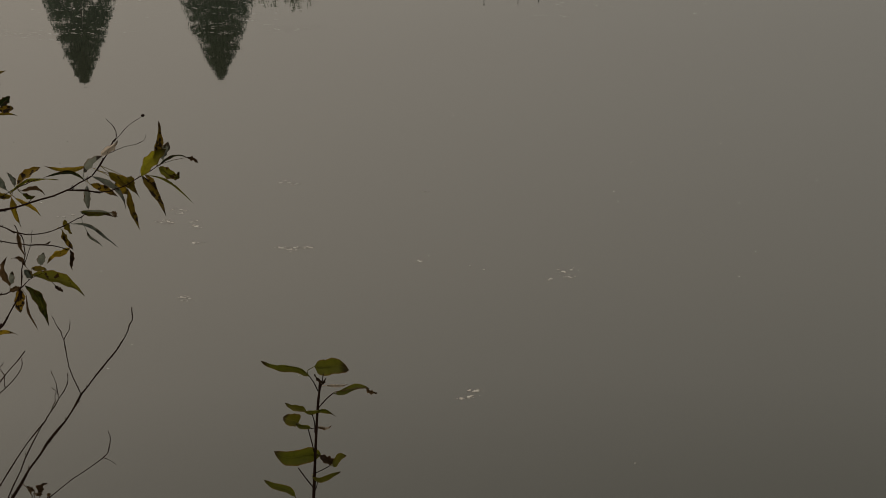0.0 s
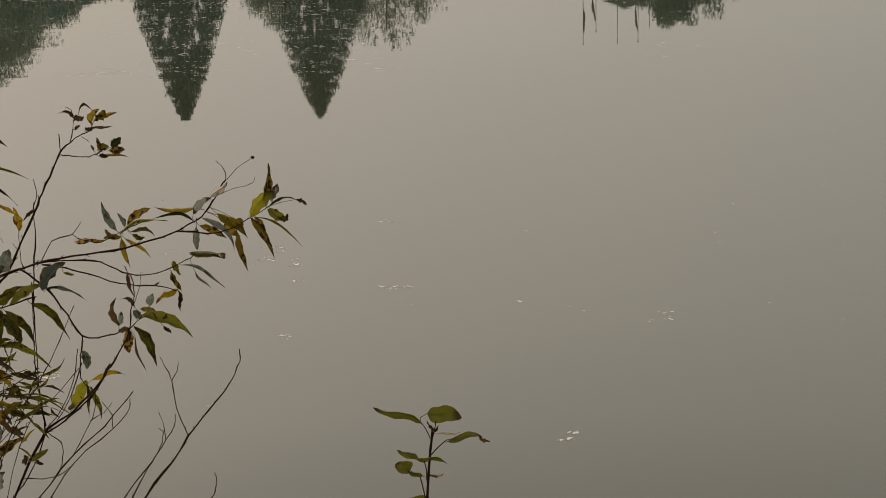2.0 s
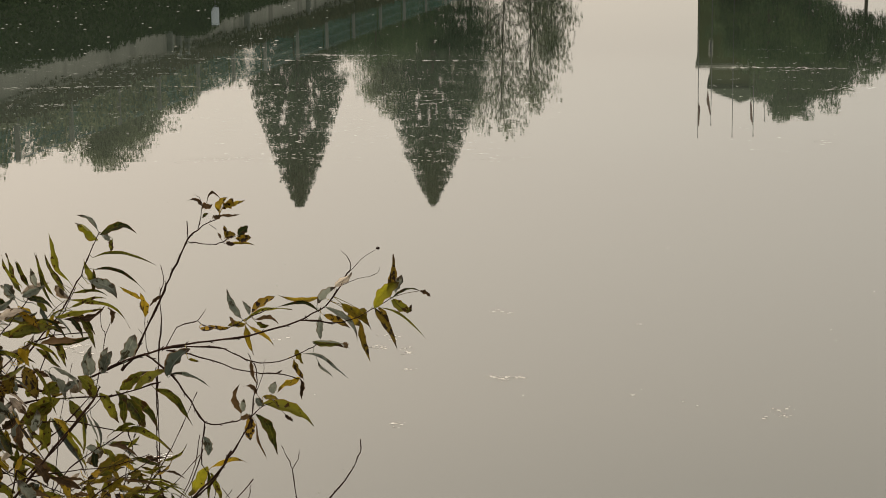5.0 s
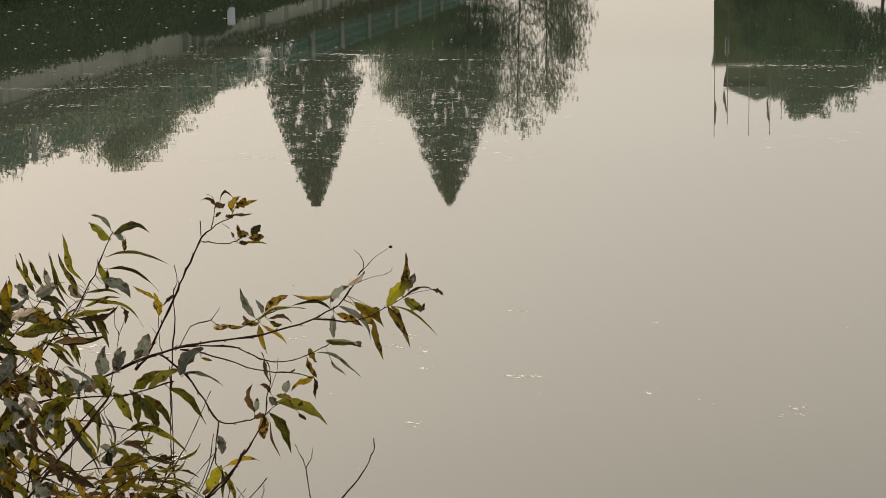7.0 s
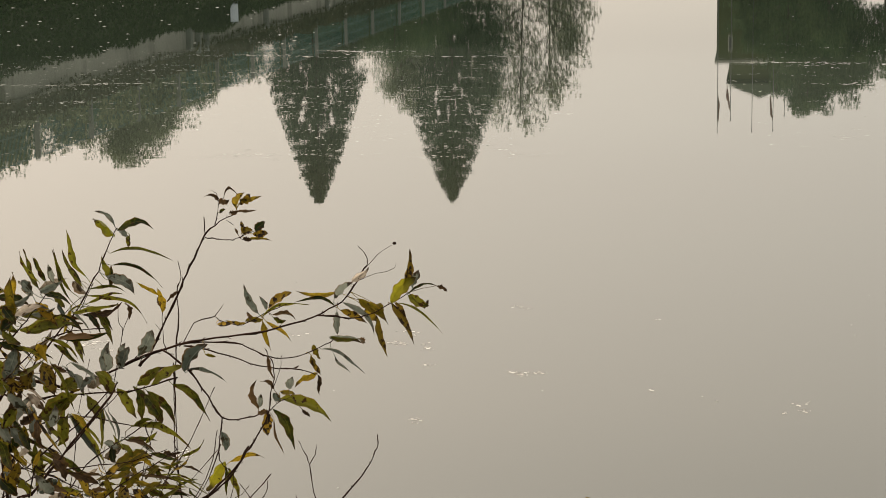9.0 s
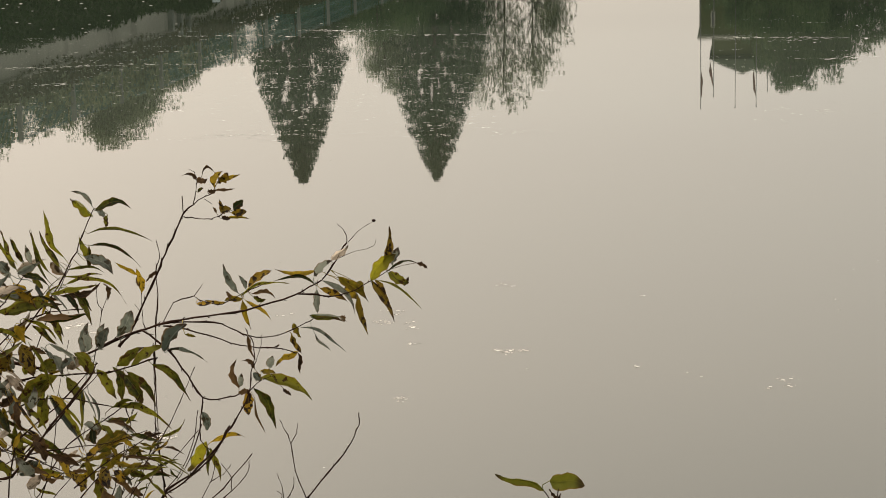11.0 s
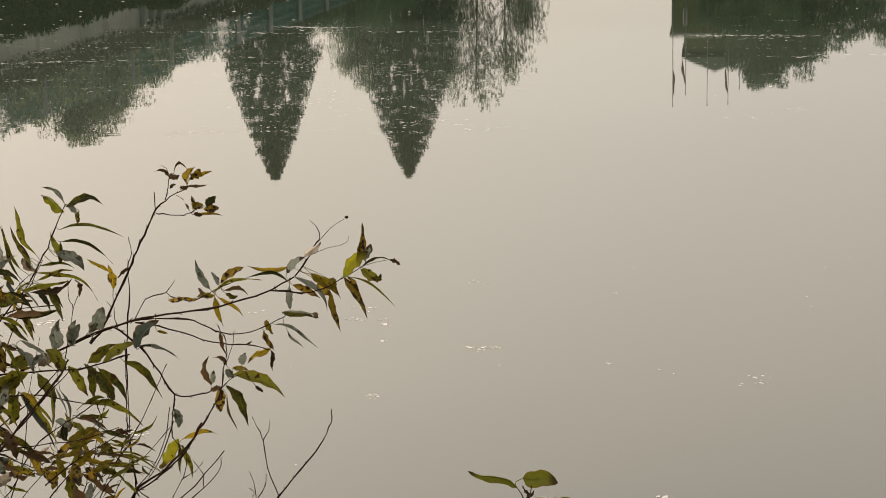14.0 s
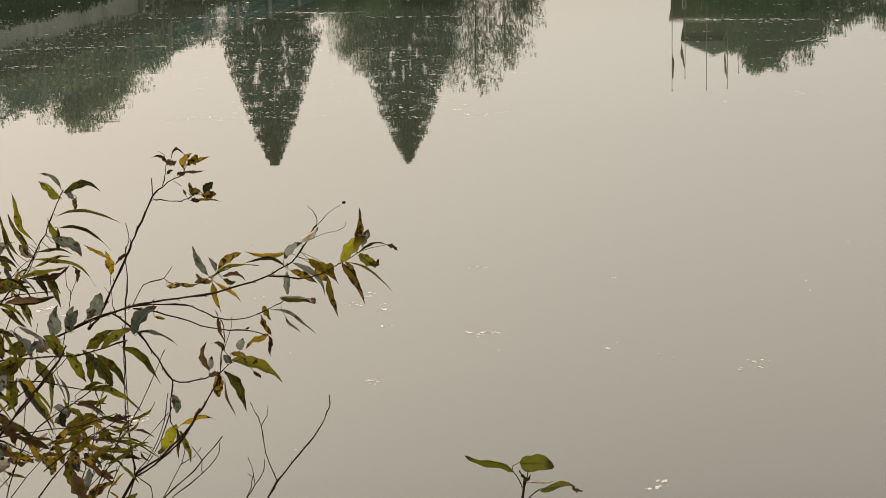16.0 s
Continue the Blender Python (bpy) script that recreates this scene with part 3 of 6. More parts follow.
def build_house():
    house = thing("house", Matrix.Translation((15.44, 119.0, 1.5)) @ Matrix.Rotation(radians(-8.5), 4, "Z"), "dark olive plastered two-storey house with a dark hipped roof", "house")
    part("wing", box_bm(0, 3.0, 0, 7, -1.0, 6.75, 0.03), M_PLASTER, house)
    part("parapet", box_bm(-0.12, 3.12, -0.12, 7.1, 6.753, 6.95, 0.03), M_CONCRETE, house)
    part("wall", box_bm(0.72, 4.5, 2.5, 9.0, -1.0, 8.25, 0.03), M_PLASTER, house)
    part("eave", box_bm(0.60, 4.85, 2.1, 9.4, 8.253, 8.4, 0.04), M_ROOF, house)
    bm = bmesh.new()
    c = [(0.56, 2.05, 8.403), (4.9, 2.05, 8.403), (4.9, 9.45, 8.403), (0.56, 9.45, 8.403), (2.6, 4.6, 9.6), (2.6, 6.9, 9.6)]
    vs = [bm.verts.new(q) for q in c]
    for q in ((0, 1, 4), (1, 2, 5, 4), (2, 3, 5), (3, 0, 4, 5), (3, 2, 1, 0)):
        bm.faces.new([vs[i] for i in q])
    part("roof", bm, M_ROOF, house, "dark tiled hipped roof")
    # on the wing, pale frames stand in for sky reflected in the glass
    for z in (0.6, 4.9):
        for x in (0.62, 1.75):
            w = part("window", box_bm(x + 0.05, x + 0.32, -0.05, 0.02, z + 0.35, z + 1.3, 0.01), M_CONCRETE, house, "pale framed window")
            part("pane", box_bm(x + 0.12, x + 0.25, -0.06, -0.052, z + 0.41, z + 1.24), M_GLASS, w)
    for z in (0.6, 4.6):
        for x in (3.15,):
            w = part("window", box_bm(x, x + 1.2, 2.44, 2.52, z, z + 1.5, 0.01), M_POST, house, "pale framed window")
            part("pane", box_bm(x + 0.1, x + 1.1, 2.43, 2.438, z + 0.1, z + 1.4), M_GLASS, w)
    return house


build_house()
for seed, x, y, top, spread, leaves, low, thin in ((41, 20.2, 116.0, 12.1, 1.7, 14000, 0.15, 0.3), (46, 17.2, 116.6, 8.3, 1.7, 5200, 0.06, 0.4), (47, 19.0, 118.0, 11.0, 1.0, 4200, 0.06, 0.4), (42, 18.6, 113.0, 8.4, 2.2, 3400, 0.06, 0.4),
                                                  (43, 22.0, 115.4, 10.6, 1.7, 15000, 0.42, 0.1), (44, 26.6, 114.0, 8.9, 2.4, 2600, 0.48, 0.8), (50, 21.2, 116.6, 11.2, 1.3, 5000, 0.2, 0.3), (45, 20.6, 111.0, 7.4, 1.8, 2200, 0.1, 0.5), (48, 24.4, 113.6, 9.0, 1.9, 2600, 0.5, 0.8), (49, 29.6, 114.5, 8.4, 2.2, 2200, 0.48, 0.85)):
    z = ground_height(x, y) - 0.1
    broad_tree(seed, top - z, spread, (x, y, z), M_LEAF_DARK, leaves * 3, 0.15, "dense dark green tree in front of the house", low=low, sparse=thin, blunt=3.6 if seed in (41, 43, 47, 50) else 2.2)


def flagpole(x, y, top, furled, wide=1.0):
    z = ground_height(x, y) - 0.1
    pole = thing("flagpole", Matrix.Translation((x, y, z)), "tall thin grey flagpole with a limp dark flag" if furled else "tall thin bare grey flagpole", "flagpole", "flagpoles by the house")
    v, f = tube([(0, 0, -0.3), (0, 0, (top - z) * 0.5), (0, 0, top - z)], 0.034, 0.018, 8)
    mesh_part("shaft", v, f, M_METAL, pole, smooth=True)
    bm = bmesh.new()
    bmesh.ops.create_uvsphere(bm, u_segments=10, v_segments=6, radius=0.05, matrix=Matrix.Translation((0, 0, top - z + 0.04)))
    part("finial", bm, M_METAL, pole, smooth=True)
    part("base", box_bm(-0.25, 0.25, -0.25, 0.25, -0.3, 0.25, 0.03), M_CONCRETE, pole)
    if furled:
        vs, fs = [], []
        rows = 14
        for i in range(rows + 1):
            u = i / rows
            zz = top - z - 0.55 - 1.35 * u
            w = 0.06 + 0.14 * math.sin(math.pi * min(1.0, 0.12 + 0.85 * u)) + 0.03 * math.sin(9 * u + x)
            out = 0.005 + abs(furled) * u ** 1.5
            for k in range(6):
                q = k / 5
                vs.append((math.copysign(out + w * wide * q, furled), 0.07 * math.sin(7 * q + 4 * u), zz - 0.12 * q))
        for i in range(rows):
            for k in range(5):
                a = i * 6 + k
                fs.append((a, a + 1, a + 7, a + 6))
        flag = mesh_part("flag", vs, fs, M_FLAG, pole, "limp dark cloth flag", smooth=True)
        sol = flag.modifiers.new("thickness", "SOLIDIFY")
        sol.thickness = 0.012
    return pole


flagpole(14.74, 113.0, 11.75, 0.02, 0.55)
flagpole(15.61, 113.9, 11.2, -0.18, 0.8)
flagpole(17.12, 115.7, 12.1, 0)
flagpole(18.64, 117.5, 12.3, -0.12, 0.7)
flagpole(19.5, 118.6, 11.6, 0)


def far_woods():
    rng = np.random.default_rng(3)
    pts = []
    for _ in range(480):
        a = rng.uniform(-math.pi, math.pi)
        d = rng.uniform(900, 1150)
        r = rng.uniform(4, 8)
        c = np.array([math.sin(a) * d, math.cos(a) * d, 6.0 + r * 0.4])
        pts.append(c + rng.normal(size=(24, 3)) * r * np.array([0.7, 0.7, 0.5]))
    v, f = leaf_cloud(np.concatenate(pts), rng, 5.0, 0.8)
    tagged(mesh_part("far_woods", v, f, M_LEAF_DARK), "distant hazy line of woods round the pond", "woods", kind="stuff")


far_woods()

# ---- on the water: foam and fluff ----


def flakes(name, centres, sizes, rng, mat, thick=0.004, wide=1.3, dome=0.06, deep=1.0):
    """Thin ragged flakes floating flat on the water."""
    vs, fs = [], []
    for (x, y), r in zip(centres, sizes):
        n = 7
        b = len(vs)
        a0, st = rng.uniform(0, 6.28), rng.uniform(0.45, 1.0)
        ring = [(math.cos(a0 + 6.283 * k / n) * r * wide * rng.uniform(0.6, 1.1), math.sin(a0 + 6.283 * k / n) * r * st * deep * rng.uniform(0.6, 1.1)) for k in range(n)]
        vs += [(x + u, y + v, 0.001) for u, v in ring]
        vs.append((x, y, thick + r * dome))
        fs += [(b + k, b + (k + 1) % n, b + n) for k in range(n)]
        fs.append(tuple(b + k for k in reversed(range(n))))
    return mesh_part(name, vs, fs, mat)


def foam_patch(x, y, w, d, n, seed):
    """Lumps of froth on a ragged scum, drawn out sideways."""
    rng = np.random.default_rng(seed)
    blobs = 2 + int(w * 11)
    cu, cv = rng.uniform(-0.5, 0.5, blobs) * w, rng.normal(0, d * 0.3, blobs)
    patch = thing("foam_patch", Matrix.Translation((x, y, 0)), "small broken patch of pale foam floating on the water", "foam", "foam patches on the water")
    pick = rng.integers(0, blobs, n)
    u = cu[pick] + rng.normal(0, 0.020 + w * 0.05, n)
    v = cv[pick] + rng.normal(0, 0.010 + d * 0.07, n)
    size = (0.0022 + 0.012 * rng.uniform(0, 1, n) ** 2.6) * (0.75 + w)
    ob = flakes("froth", list(zip(u, v)), size, rng, M_FOAM, 0.002, 1.3, 0.08, 1.5)
    ob.parent = patch
    tagged(ob, kind="stuff")
    scum = flakes("scum", list(zip(cu, cv - 0.004)), rng.uniform(0.006, 0.017, blobs) * (0.7 + w), rng, M_SPECK, 0.0008, 1.5, 0.0, 1.8)
    scum.parent = patch
    tagged(scum, "flat pale scum", kind="stuff")


for i, (x, y, w, d, n) in enumerate(((-0.44, 15.95, 0.30, 0.45, 60), (-0.47, 16.5, 0.20, 0.2, 14), (-0.33, 15.4, 0.10, 0.12, 12), (0.47, 15.02, 0.27, 0.22, 60), (0.52, 17.32, 0.17, 0.25, 18),
                                     (-0.32, 13.77, 0.12, 0.08, 20), (2.43, 14.02, 0.22, 0.28, 30), (-1.91, 12.95, 0.24, 0.3, 70), (-3.21, 16.2, 0.50, 0.3, 60),
                                     (1.40, 11.4, 0.18, 0.16, 44), (1.42, 14.54, 0.04, 0.06, 6), (1.72, 16.86, 0.05, 0.06, 5), (-1.37, 16.5, 0.08, 0.1, 9))):
    foam_patch(x, y, w, d, int(n * 1.1), 60 + i)


def fluff():
    rng = np.random.default_rng(17)
    pts, sz = [], []
    for _ in range(130):
        y = rng.uniform(30, 70)
        x = y * rng.uniform(-0.26, 0.03) if rng.uniform() < 0.75 else y * rng.uniform(0.135, 0.27)
        pts.append((x, y))
        sz.append(rng.uniform(0.006, 0.016) * (0.6 + y / 50) * (1.8 if rng.uniform() < 0.08 else 1.0))
    for _ in range(60):
        y = rng.uniform(42, 64)
        pts.append((y * rng.uniform(-0.25, -0.04), y))
        sz.append(rng.uniform(0.018, 0.04))
    for _ in range(70):
        pts.append((rng.uniform(-4, 6), rng.uniform(10, 26)))
        sz.append(rng.uniform(0.004, 0.009))
    tagged(flakes("floating_fluff", pts, sz, rng, M_SPECK, 0.002, 1.5, 0.28), "scattered pale seed fluff floating on the water", "fluff", kind="stuff")


def film_scraps():
    """Torn strips of the dust film, in rows along its edge and on the dark water."""
    rng = np.random.default_rng(18)
    pts, sz = [], []
    for x0, y0, w, n in ((-6.6, 36.2, 1.7, 130), (-3.7, 41.0, 1.2, 90), (-2.1, 41.8, 0.5, 90), (6.7, 38.1, 0.5, 30), (-7.4, 33.4, 1.3, 36), (-6.0, 38.5, 1.6, 40), (0.6, 40.2, 1.6, 60), (-1.0, 33.0, 1.2, 20), (7.4, 34.5, 0.6, 40), (5.9, 38.35, 0.45, 40), (7.4, 37.7, 0.6, 26)):
        for _ in range(n):
            u = rng.normal(0, w)
            pts.append((x0 + u, y0 - 0.3 * u * (y0 > 37.9) + rng.normal(0, 0.09) + 0.10 * math.sin(2.2 * u + x0)))
            sz.append(rng.uniform(0.008, 0.03))
    for _ in range(420):
        y0 = rng.uniform(26.5, 43)
        x0 = y0 * (rng.uniform(-0.25, 0.07) if rng.uniform() < 0.75 else rng.uniform(0.14, 0.26))
        w = rng.uniform(0.1, 0.5)
        for _ in range(int(rng.uniform(1, 11))):
            u = rng.normal(0, w)
            pts.append((x0 + u, y0 + rng.normal(0, 0.05) + 0.1 * math.sin(2.5 * u + y0)))
            sz.append(rng.uniform(0.004, 0.016))
    for _ in range(170):
        y0 = 26.5 + 10 * rng.uniform() ** 1.3
        x0, w = rng.uniform(-3.6, 1.2) * y0 / 31, rng.uniform(0.05, 0.3)
        for _ in range(int(rng.uniform(2, 9))):
            u = rng.normal(0, w)
            pts.append((x0 + u, y0 + rng.normal(0, 0.03)))
            sz.append(rng.uniform(0.005, 0.015))
    tagged(flakes("film_scraps", pts, sz, rng, M_SPECK, 0.0015, 2.2, 0.02), "pale torn strips of dust film on the water", "film", kind="stuff")


def debris():
    """Dark crumbs and faint scum streaks that lie singly on the open water."""
    rng = np.random.default_rng(23)
    pts, sz = [], []
    for _ in range(26):
        y = rng.uniform(12, 34)
        x, w = y * rng.uniform(-0.06, 0.25), rng.uniform(0.02, 0.16) * y / 20
        for _ in range(int(rng.uniform(1, 7))):
            u = rng.normal(0, w)
            pts.append((x + u, y + 0.25 * u + rng.normal(0, 0.03)))
            sz.append(rng.uniform(0.002, 0.0055) * (0.5 + y / 26))
    tagged(flakes("floating_debris", pts, sz, rng, M_DEBRIS, 0.001, 1.8, 0.05), "dark crumbs and faint scum scattered on the water", "debris", kind="stuff")


fluff()
film_scraps()
debris()


# ---- near bank: willow shrub and sapling ----
M_TWIG = material("dark_twig_bark", (0.008, 0.0043, 0.003), (0.034, 0.017, 0.011), 0.85, 30, 0.4, 0.05, fine=160)
TONES = {
    "g": material("willow_leaf_green", (0.010, 0.0145, 0.003), (0.135, 0.126, 0.012), 0.45, 30, 0.25, 0.16, "object", 150, 0.48, (0.42, 90, (0.028, 0.013, 0.004)), leaf=True),
    "y": material("willow_leaf_yellowing", (0.095, 0.074, 0.006), (0.30, 0.20, 0.014), 0.45, 14, 0.2, 0.18, "object", 150, 0.48, (0.38, 120, (0.02, 0.012, 0.006)), leaf=True),
    "s": material("willow_leaf_spotted", (0.11, 0.075, 0.008), (0.28, 0.17, 0.015), 0.48, 14, 0.2, 0.18, "object", 150, 0.25, (0.49, 95, (0.012, 0.007, 0.005)), leaf=True),
    "b": material("willow_leaf_withered", (0.022, 0.013, 0.007), (0.10, 0.060, 0.026), 0.6, 20, 0.4, 0.12, "object", 150, 0.3, leaf=True),
    "w": material("willow_leaf_underside", (0.042, 0.052, 0.041), (0.20, 0.21, 0.165), 0.45, 14, 0.25, 0.25, "object", 140, 0.42, (0.42, 60, (0.025, 0.022, 0.012)), leaf=True),
    "c": material("willow_leaf_cream_underside", (0.11, 0.085, 0.055), (0.47, 0.40, 0.32), 0.5, 20, 0.25, 0.25, "object", 140, 0.5, (0.38, 60, (0.06, 0.035, 0.015)), leaf=True),
    "f": material("willow_leaf_fresh", (0.085, 0.088, 0.005), (0.24, 0.215, 0.014), 0.42, 18, 0.2, 0.2, "object", 150, 0.5, (0.33, 100, (0.03, 0.02, 0.004)), leaf=True),
    "l": material("sapling_leaf_olive", (0.05, 0.056, 0.005), (0.105, 0.105, 0.010), 0.48, 14, 0.2, 0.2, "object", 120, 0.4, leaf=True),
    "m": material("sapling_leaf_yellowing", (0.075, 0.072, 0.006), (0.16, 0.14, 0.014), 0.48, 14, 0.2, 0.2, "object", 120, 0.25, leaf=True),
}
LEAF_RNG = random.Random(77)
STEM_POINTS = []


def smooth_line(pts, steps=3):
    """Points along a rounded line through the given ones."""
    q = [Vector(p) for p in pts]
    out = []
    for i in range(len(q) - 1):
        a, b, c, d = q[max(i - 1, 0)], q[i], q[i + 1], q[min(i + 2, len(q) - 1)]
        for k in range(steps):
            t = k / steps
            out.append(0.5 * (2 * b + (c - a) * t + (2 * a - 5 * b + 4 * c - d) * t * t + (3 * b - a - 3 * c + d) * t * t * t))
    out.append(q[-1])
    return out


def branch(parent, name, pts, r0, r1, knots=True):
    """A tapered, slightly knotted stem through points in centimetres from the plant's foot."""
    line = smooth_line([(x / 100, y / 100, z / 100) for x, y, z in pts])
    if knots:
        line = [line[0]] + [q + Vector((LEAF_RNG.gauss(0, 1), 0, LEAF_RNG.gauss(0, 1))) * 0.0009 for q in line[1:-1]] + [line[-1]]
    STEM_POINTS.extend(line)
    vs, fs = tube(line, r0 / 110, r1 / 100, 7)
    for i in range(0, len(line)):
        swell = 1 + 0.5 * (knots and LEAF_RNG.random() < 0.3) + LEAF_RNG.uniform(-0.10, 0.10)
        for k in range(7):
            j = i * 7 + k
            vs[j] = line[i] + (vs[j] - line[i]) * swell
    # short buds along the stem
    for i in range(1, len(line) - 1 if knots else 0, 2):
        way = (line[i + 1] - line[i]).normalized()
        side = way.cross(Vector((0, 1, 0))).normalized() * LEAF_RNG.choice((-1, 1))
        r = (r0 + (r1 - r0) * i / len(line)) / 100
        v, f = tube([line[i], line[i] + side * r * 1.6 + way * r * 1.4, line[i] + side * r * 2.5 + way * r * 3.4], r * 0.85, r * 0.15, 4, len(vs))
        vs += v
        fs += f
    return mesh_part(name, vs, fs, M_TWIG, parent, smooth=True)


def leaves(parent, depth, rows):
    """Leaves from base to tip in centimetres; each with its width, sideways bow and tone."""
    for x0, z0, x1, z1, width, bow, tone in rows:
        a, b = Vector((x0, depth, z0)) / 100, Vector((x1, depth, z1)) / 100
        way = b - a
        ln = way.length
        bow = bow + LEAF_RNG.uniform(-1.5, 1.5) * ln
        flat = Vector((way.z, 0, -way.x)) / ln
        b = b + Vector((0, ln * LEAF_RNG.uniform(-0.3, 0.3), 0))
        a = a + Vector((0, LEAF_RNG.uniform(-0.01, 0.01), 0))
        broad = tone in "lm"
        roll = LEAF_RNG.uniform(-0.75, 0.75)
        across = (flat * math.cos(roll) + Vector((0, math.sin(roll), 0))).normalized()
        face = across.cross(way.normalized())
        w = width / 100 * (1.0 if broad else 0.86) / max(0.72, math.cos(roll))
        fold, curl, wave = LEAF_RNG.uniform(0.25, 1.0), LEAF_RNG.uniform(-0.12, 0.12), LEAF_RNG.uniform(0.03, 0.13)
        if tone == "b":
            fold, curl, wave = fold + 0.25, curl * 2.5, wave * 2.2
        if broad:
            wave, fold = wave * 0.9, fold * 0.7
        n, ph = 12, LEAF_RNG.uniform(0, 6)
        twist = 0.0 if broad else LEAF_RNG.uniform(-1.0, 1.0)
        ripple = 0.05 if broad else 0.15
        vs, fs, along, across_at = [], [], [], []
        straight, facing = across, face
        arch = 0.0 if broad else LEAF_RNG.uniform(-0.01, 0.03) * abs(way.x)
        sway, hook = LEAF_RNG.uniform(-0.035, 0.035), 0.0 if broad else LEAF_RNG.uniform(-0.1, 0.2)
        for i in range(n + 1):
            t = i / n
            across = straight * math.cos(twist * (t - 0.3)) + facing * math.sin(twist * (t - 0.3))
            face = facing * math.cos(twist * (t - 0.3)) - straight * math.sin(twist * (t - 0.3))
            prof = (math.sin(math.pi * t ** 0.75) ** (0.45 if w > 0.4 * ln else 0.65) if broad else math.sin(math.pi * min(1, t ** 0.85)) ** 0.7 if w > 0.3 * ln else math.sin(math.pi * min(1, t ** 0.72)) ** 1.05) if 0 < i < n else 0.0
            half = 0.5 * w * max(prof, 0.06 if i == 0 else 0.015)
            c = a.lerp(b, t) + flat * (bow / 100) * 4 * t * (1 - t) + face * ln * curl * math.sin(math.pi * t) - Vector((0, 0, ln * 0.03 * t * t - arch * 4 * t * (1 - t))) + flat * (ln * 0.05 * math.sin(2 * math.pi * t + 0.4) if broad else sway * ln * math.sin(2 * math.pi * t)) - Vector((0, 0, hook * ln * max(0.0, t - 0.72) ** 1.5))
            ragged = 1 + ripple * math.sin(1.9 * i + ph) * (2.0 if tone == "b" else 1.0)
            wl, wr = half * ragged, half * (1 + ripple * math.sin(1.6 * i + ph * 2))
            lift = half * fold
            vs += [c - across * wl + face * (lift + w * wave * math.sin(1.1 * i + ph)), c - across * wl * 0.5 + face * lift * 0.42, c,
                   c + across * wr * 0.5 + face * lift * 0.42, c + across * wr + face * (lift + w * wave * math.sin(1.3 * i + ph + 1))]
            along += [t] * 5
            across_at += [1.0, 0.5, 0.0, 0.5, 1.0]
        for i in range(n):
            for k in range(4):
                q = i * 5 + k
                fs.append((q, q + 1, q + 6, q + 5))
        # midrib as a thin ridge running back into the stalk
        foot = min(STEM_POINTS, key=lambda q: (q.x - a.x) ** 2 + (q.z - a.z) ** 2 + 0.3 * (q.y - a.y) ** 2)
        gap = (foot - a).length
        # a slender stalk back to the nearest stem
        stalk = [foot, foot.lerp(a, 0.5) - way * min(0.12, 0.3 * gap / ln)] if 0.002 < gap < 0.075 else [a - way * 0.05]
        rib = stalk + [Vector(vs[5 * i + 2]) - face * 0.0004 for i in range(0, n, 2)]
        v, f = tube(rib, 0.0008, 0.0003, 4, len(vs))
        ob = mesh_part("leaf", vs + v, fs + f, TONES[tone], parent, smooth=True)
        for key, values in (("along", along), ("across", across_at)):
            ob.data.attributes.new(key, "FLOAT", "POINT").data.foreach_set("value", values + [0.0] * len(v))


willow = thing("willow_shrub", Matrix.Translation((-1.020, 4.150, 1.300)), "willow shrub with sparse spotted green and yellow leaves", "shrub")
b = branch(willow, "bough", [(8.0, -4.5, -0.9), (8.9, -10.3, 90.8), (4.5, -15.0, 158.5), (18.9, -15.0, 162.0), (28.6, -15.0, 165.3), (34.0, -15.0, 167.8), (40.6, -15.0, 170.3), (48.3, -15.0, 171.9), (56.0, -15.0, 172.9), (64.3, -15.0, 174.4), (71.4, -15.0, 176.5), (76.2, -15.0, 178.8), (79.2, -15.0, 181.8), (81.0, -15.0, 184.8), (82.8, -15.0, 187.3)], 0.33, 0.11)
branch(b, "twig", [(82.8, -15.0, 187.3), (82.5, -15.0, 189.6), (81.0, -15.0, 191.4)], 0.10, 0.04)
branch(b, "twig", [(82.5, -15.0, 186.8), (85.2, -15.0, 189.5), (88.1, -15.0, 191.5)], 0.07, 0.03)
branch(b, "twig", [(81.0, -15.0, 184.2), (83.4, -15.0, 185.1), (86.9, -15.0, 186.0), (88.6, -15.0, 186.7), (88.8, -15.0, 187.8)], 0.07, 0.03)
leaves(b, -15.0, ((75.9, 180.7, 79.8, 183.9, 1.87, 0.00, "w"), (79.5, 183.7, 83.2, 187.3, 1.75, 0.23, "c"), (76.5, 181.6, 67.9, 182.8, 1.17, -0.82, "y"), (76.2, 178.5, 67.3, 179.7, 0.82, 1.63, "g"), (76.3, 177.5, 76.3, 172.8, 1.63, 0.00, "w"), (77.0, 178.0, 82.6, 175.3, 1.87, -0.35, "s"), (77.6, 179.7, 84.1, 172.9, 1.40, -1.63, "w"), (80.9, 180.4, 86.9, 174.8, 2.33, -0.58, "y"), (84.6, 176.7, 86.5, 167.5, 1.40, 0.47, "s"), (82.3, 178.4, 84.6, 175.5, 2.56, 0.00, "y"),))
leaves(b, -15.0, ((84.4, 178.8, 86.0, 176.9, 1.87, 0.00, "y"),))
b = branch(willow, "twig", [(72.3, -18.0, 177.5), (76.3, -18.0, 177.2), (79.8, -18.0, 176.9), (83.6, -18.0, 177.7), (86.9, -18.0, 179.4), (91.4, -18.0, 182.1)], 0.19, 0.08)
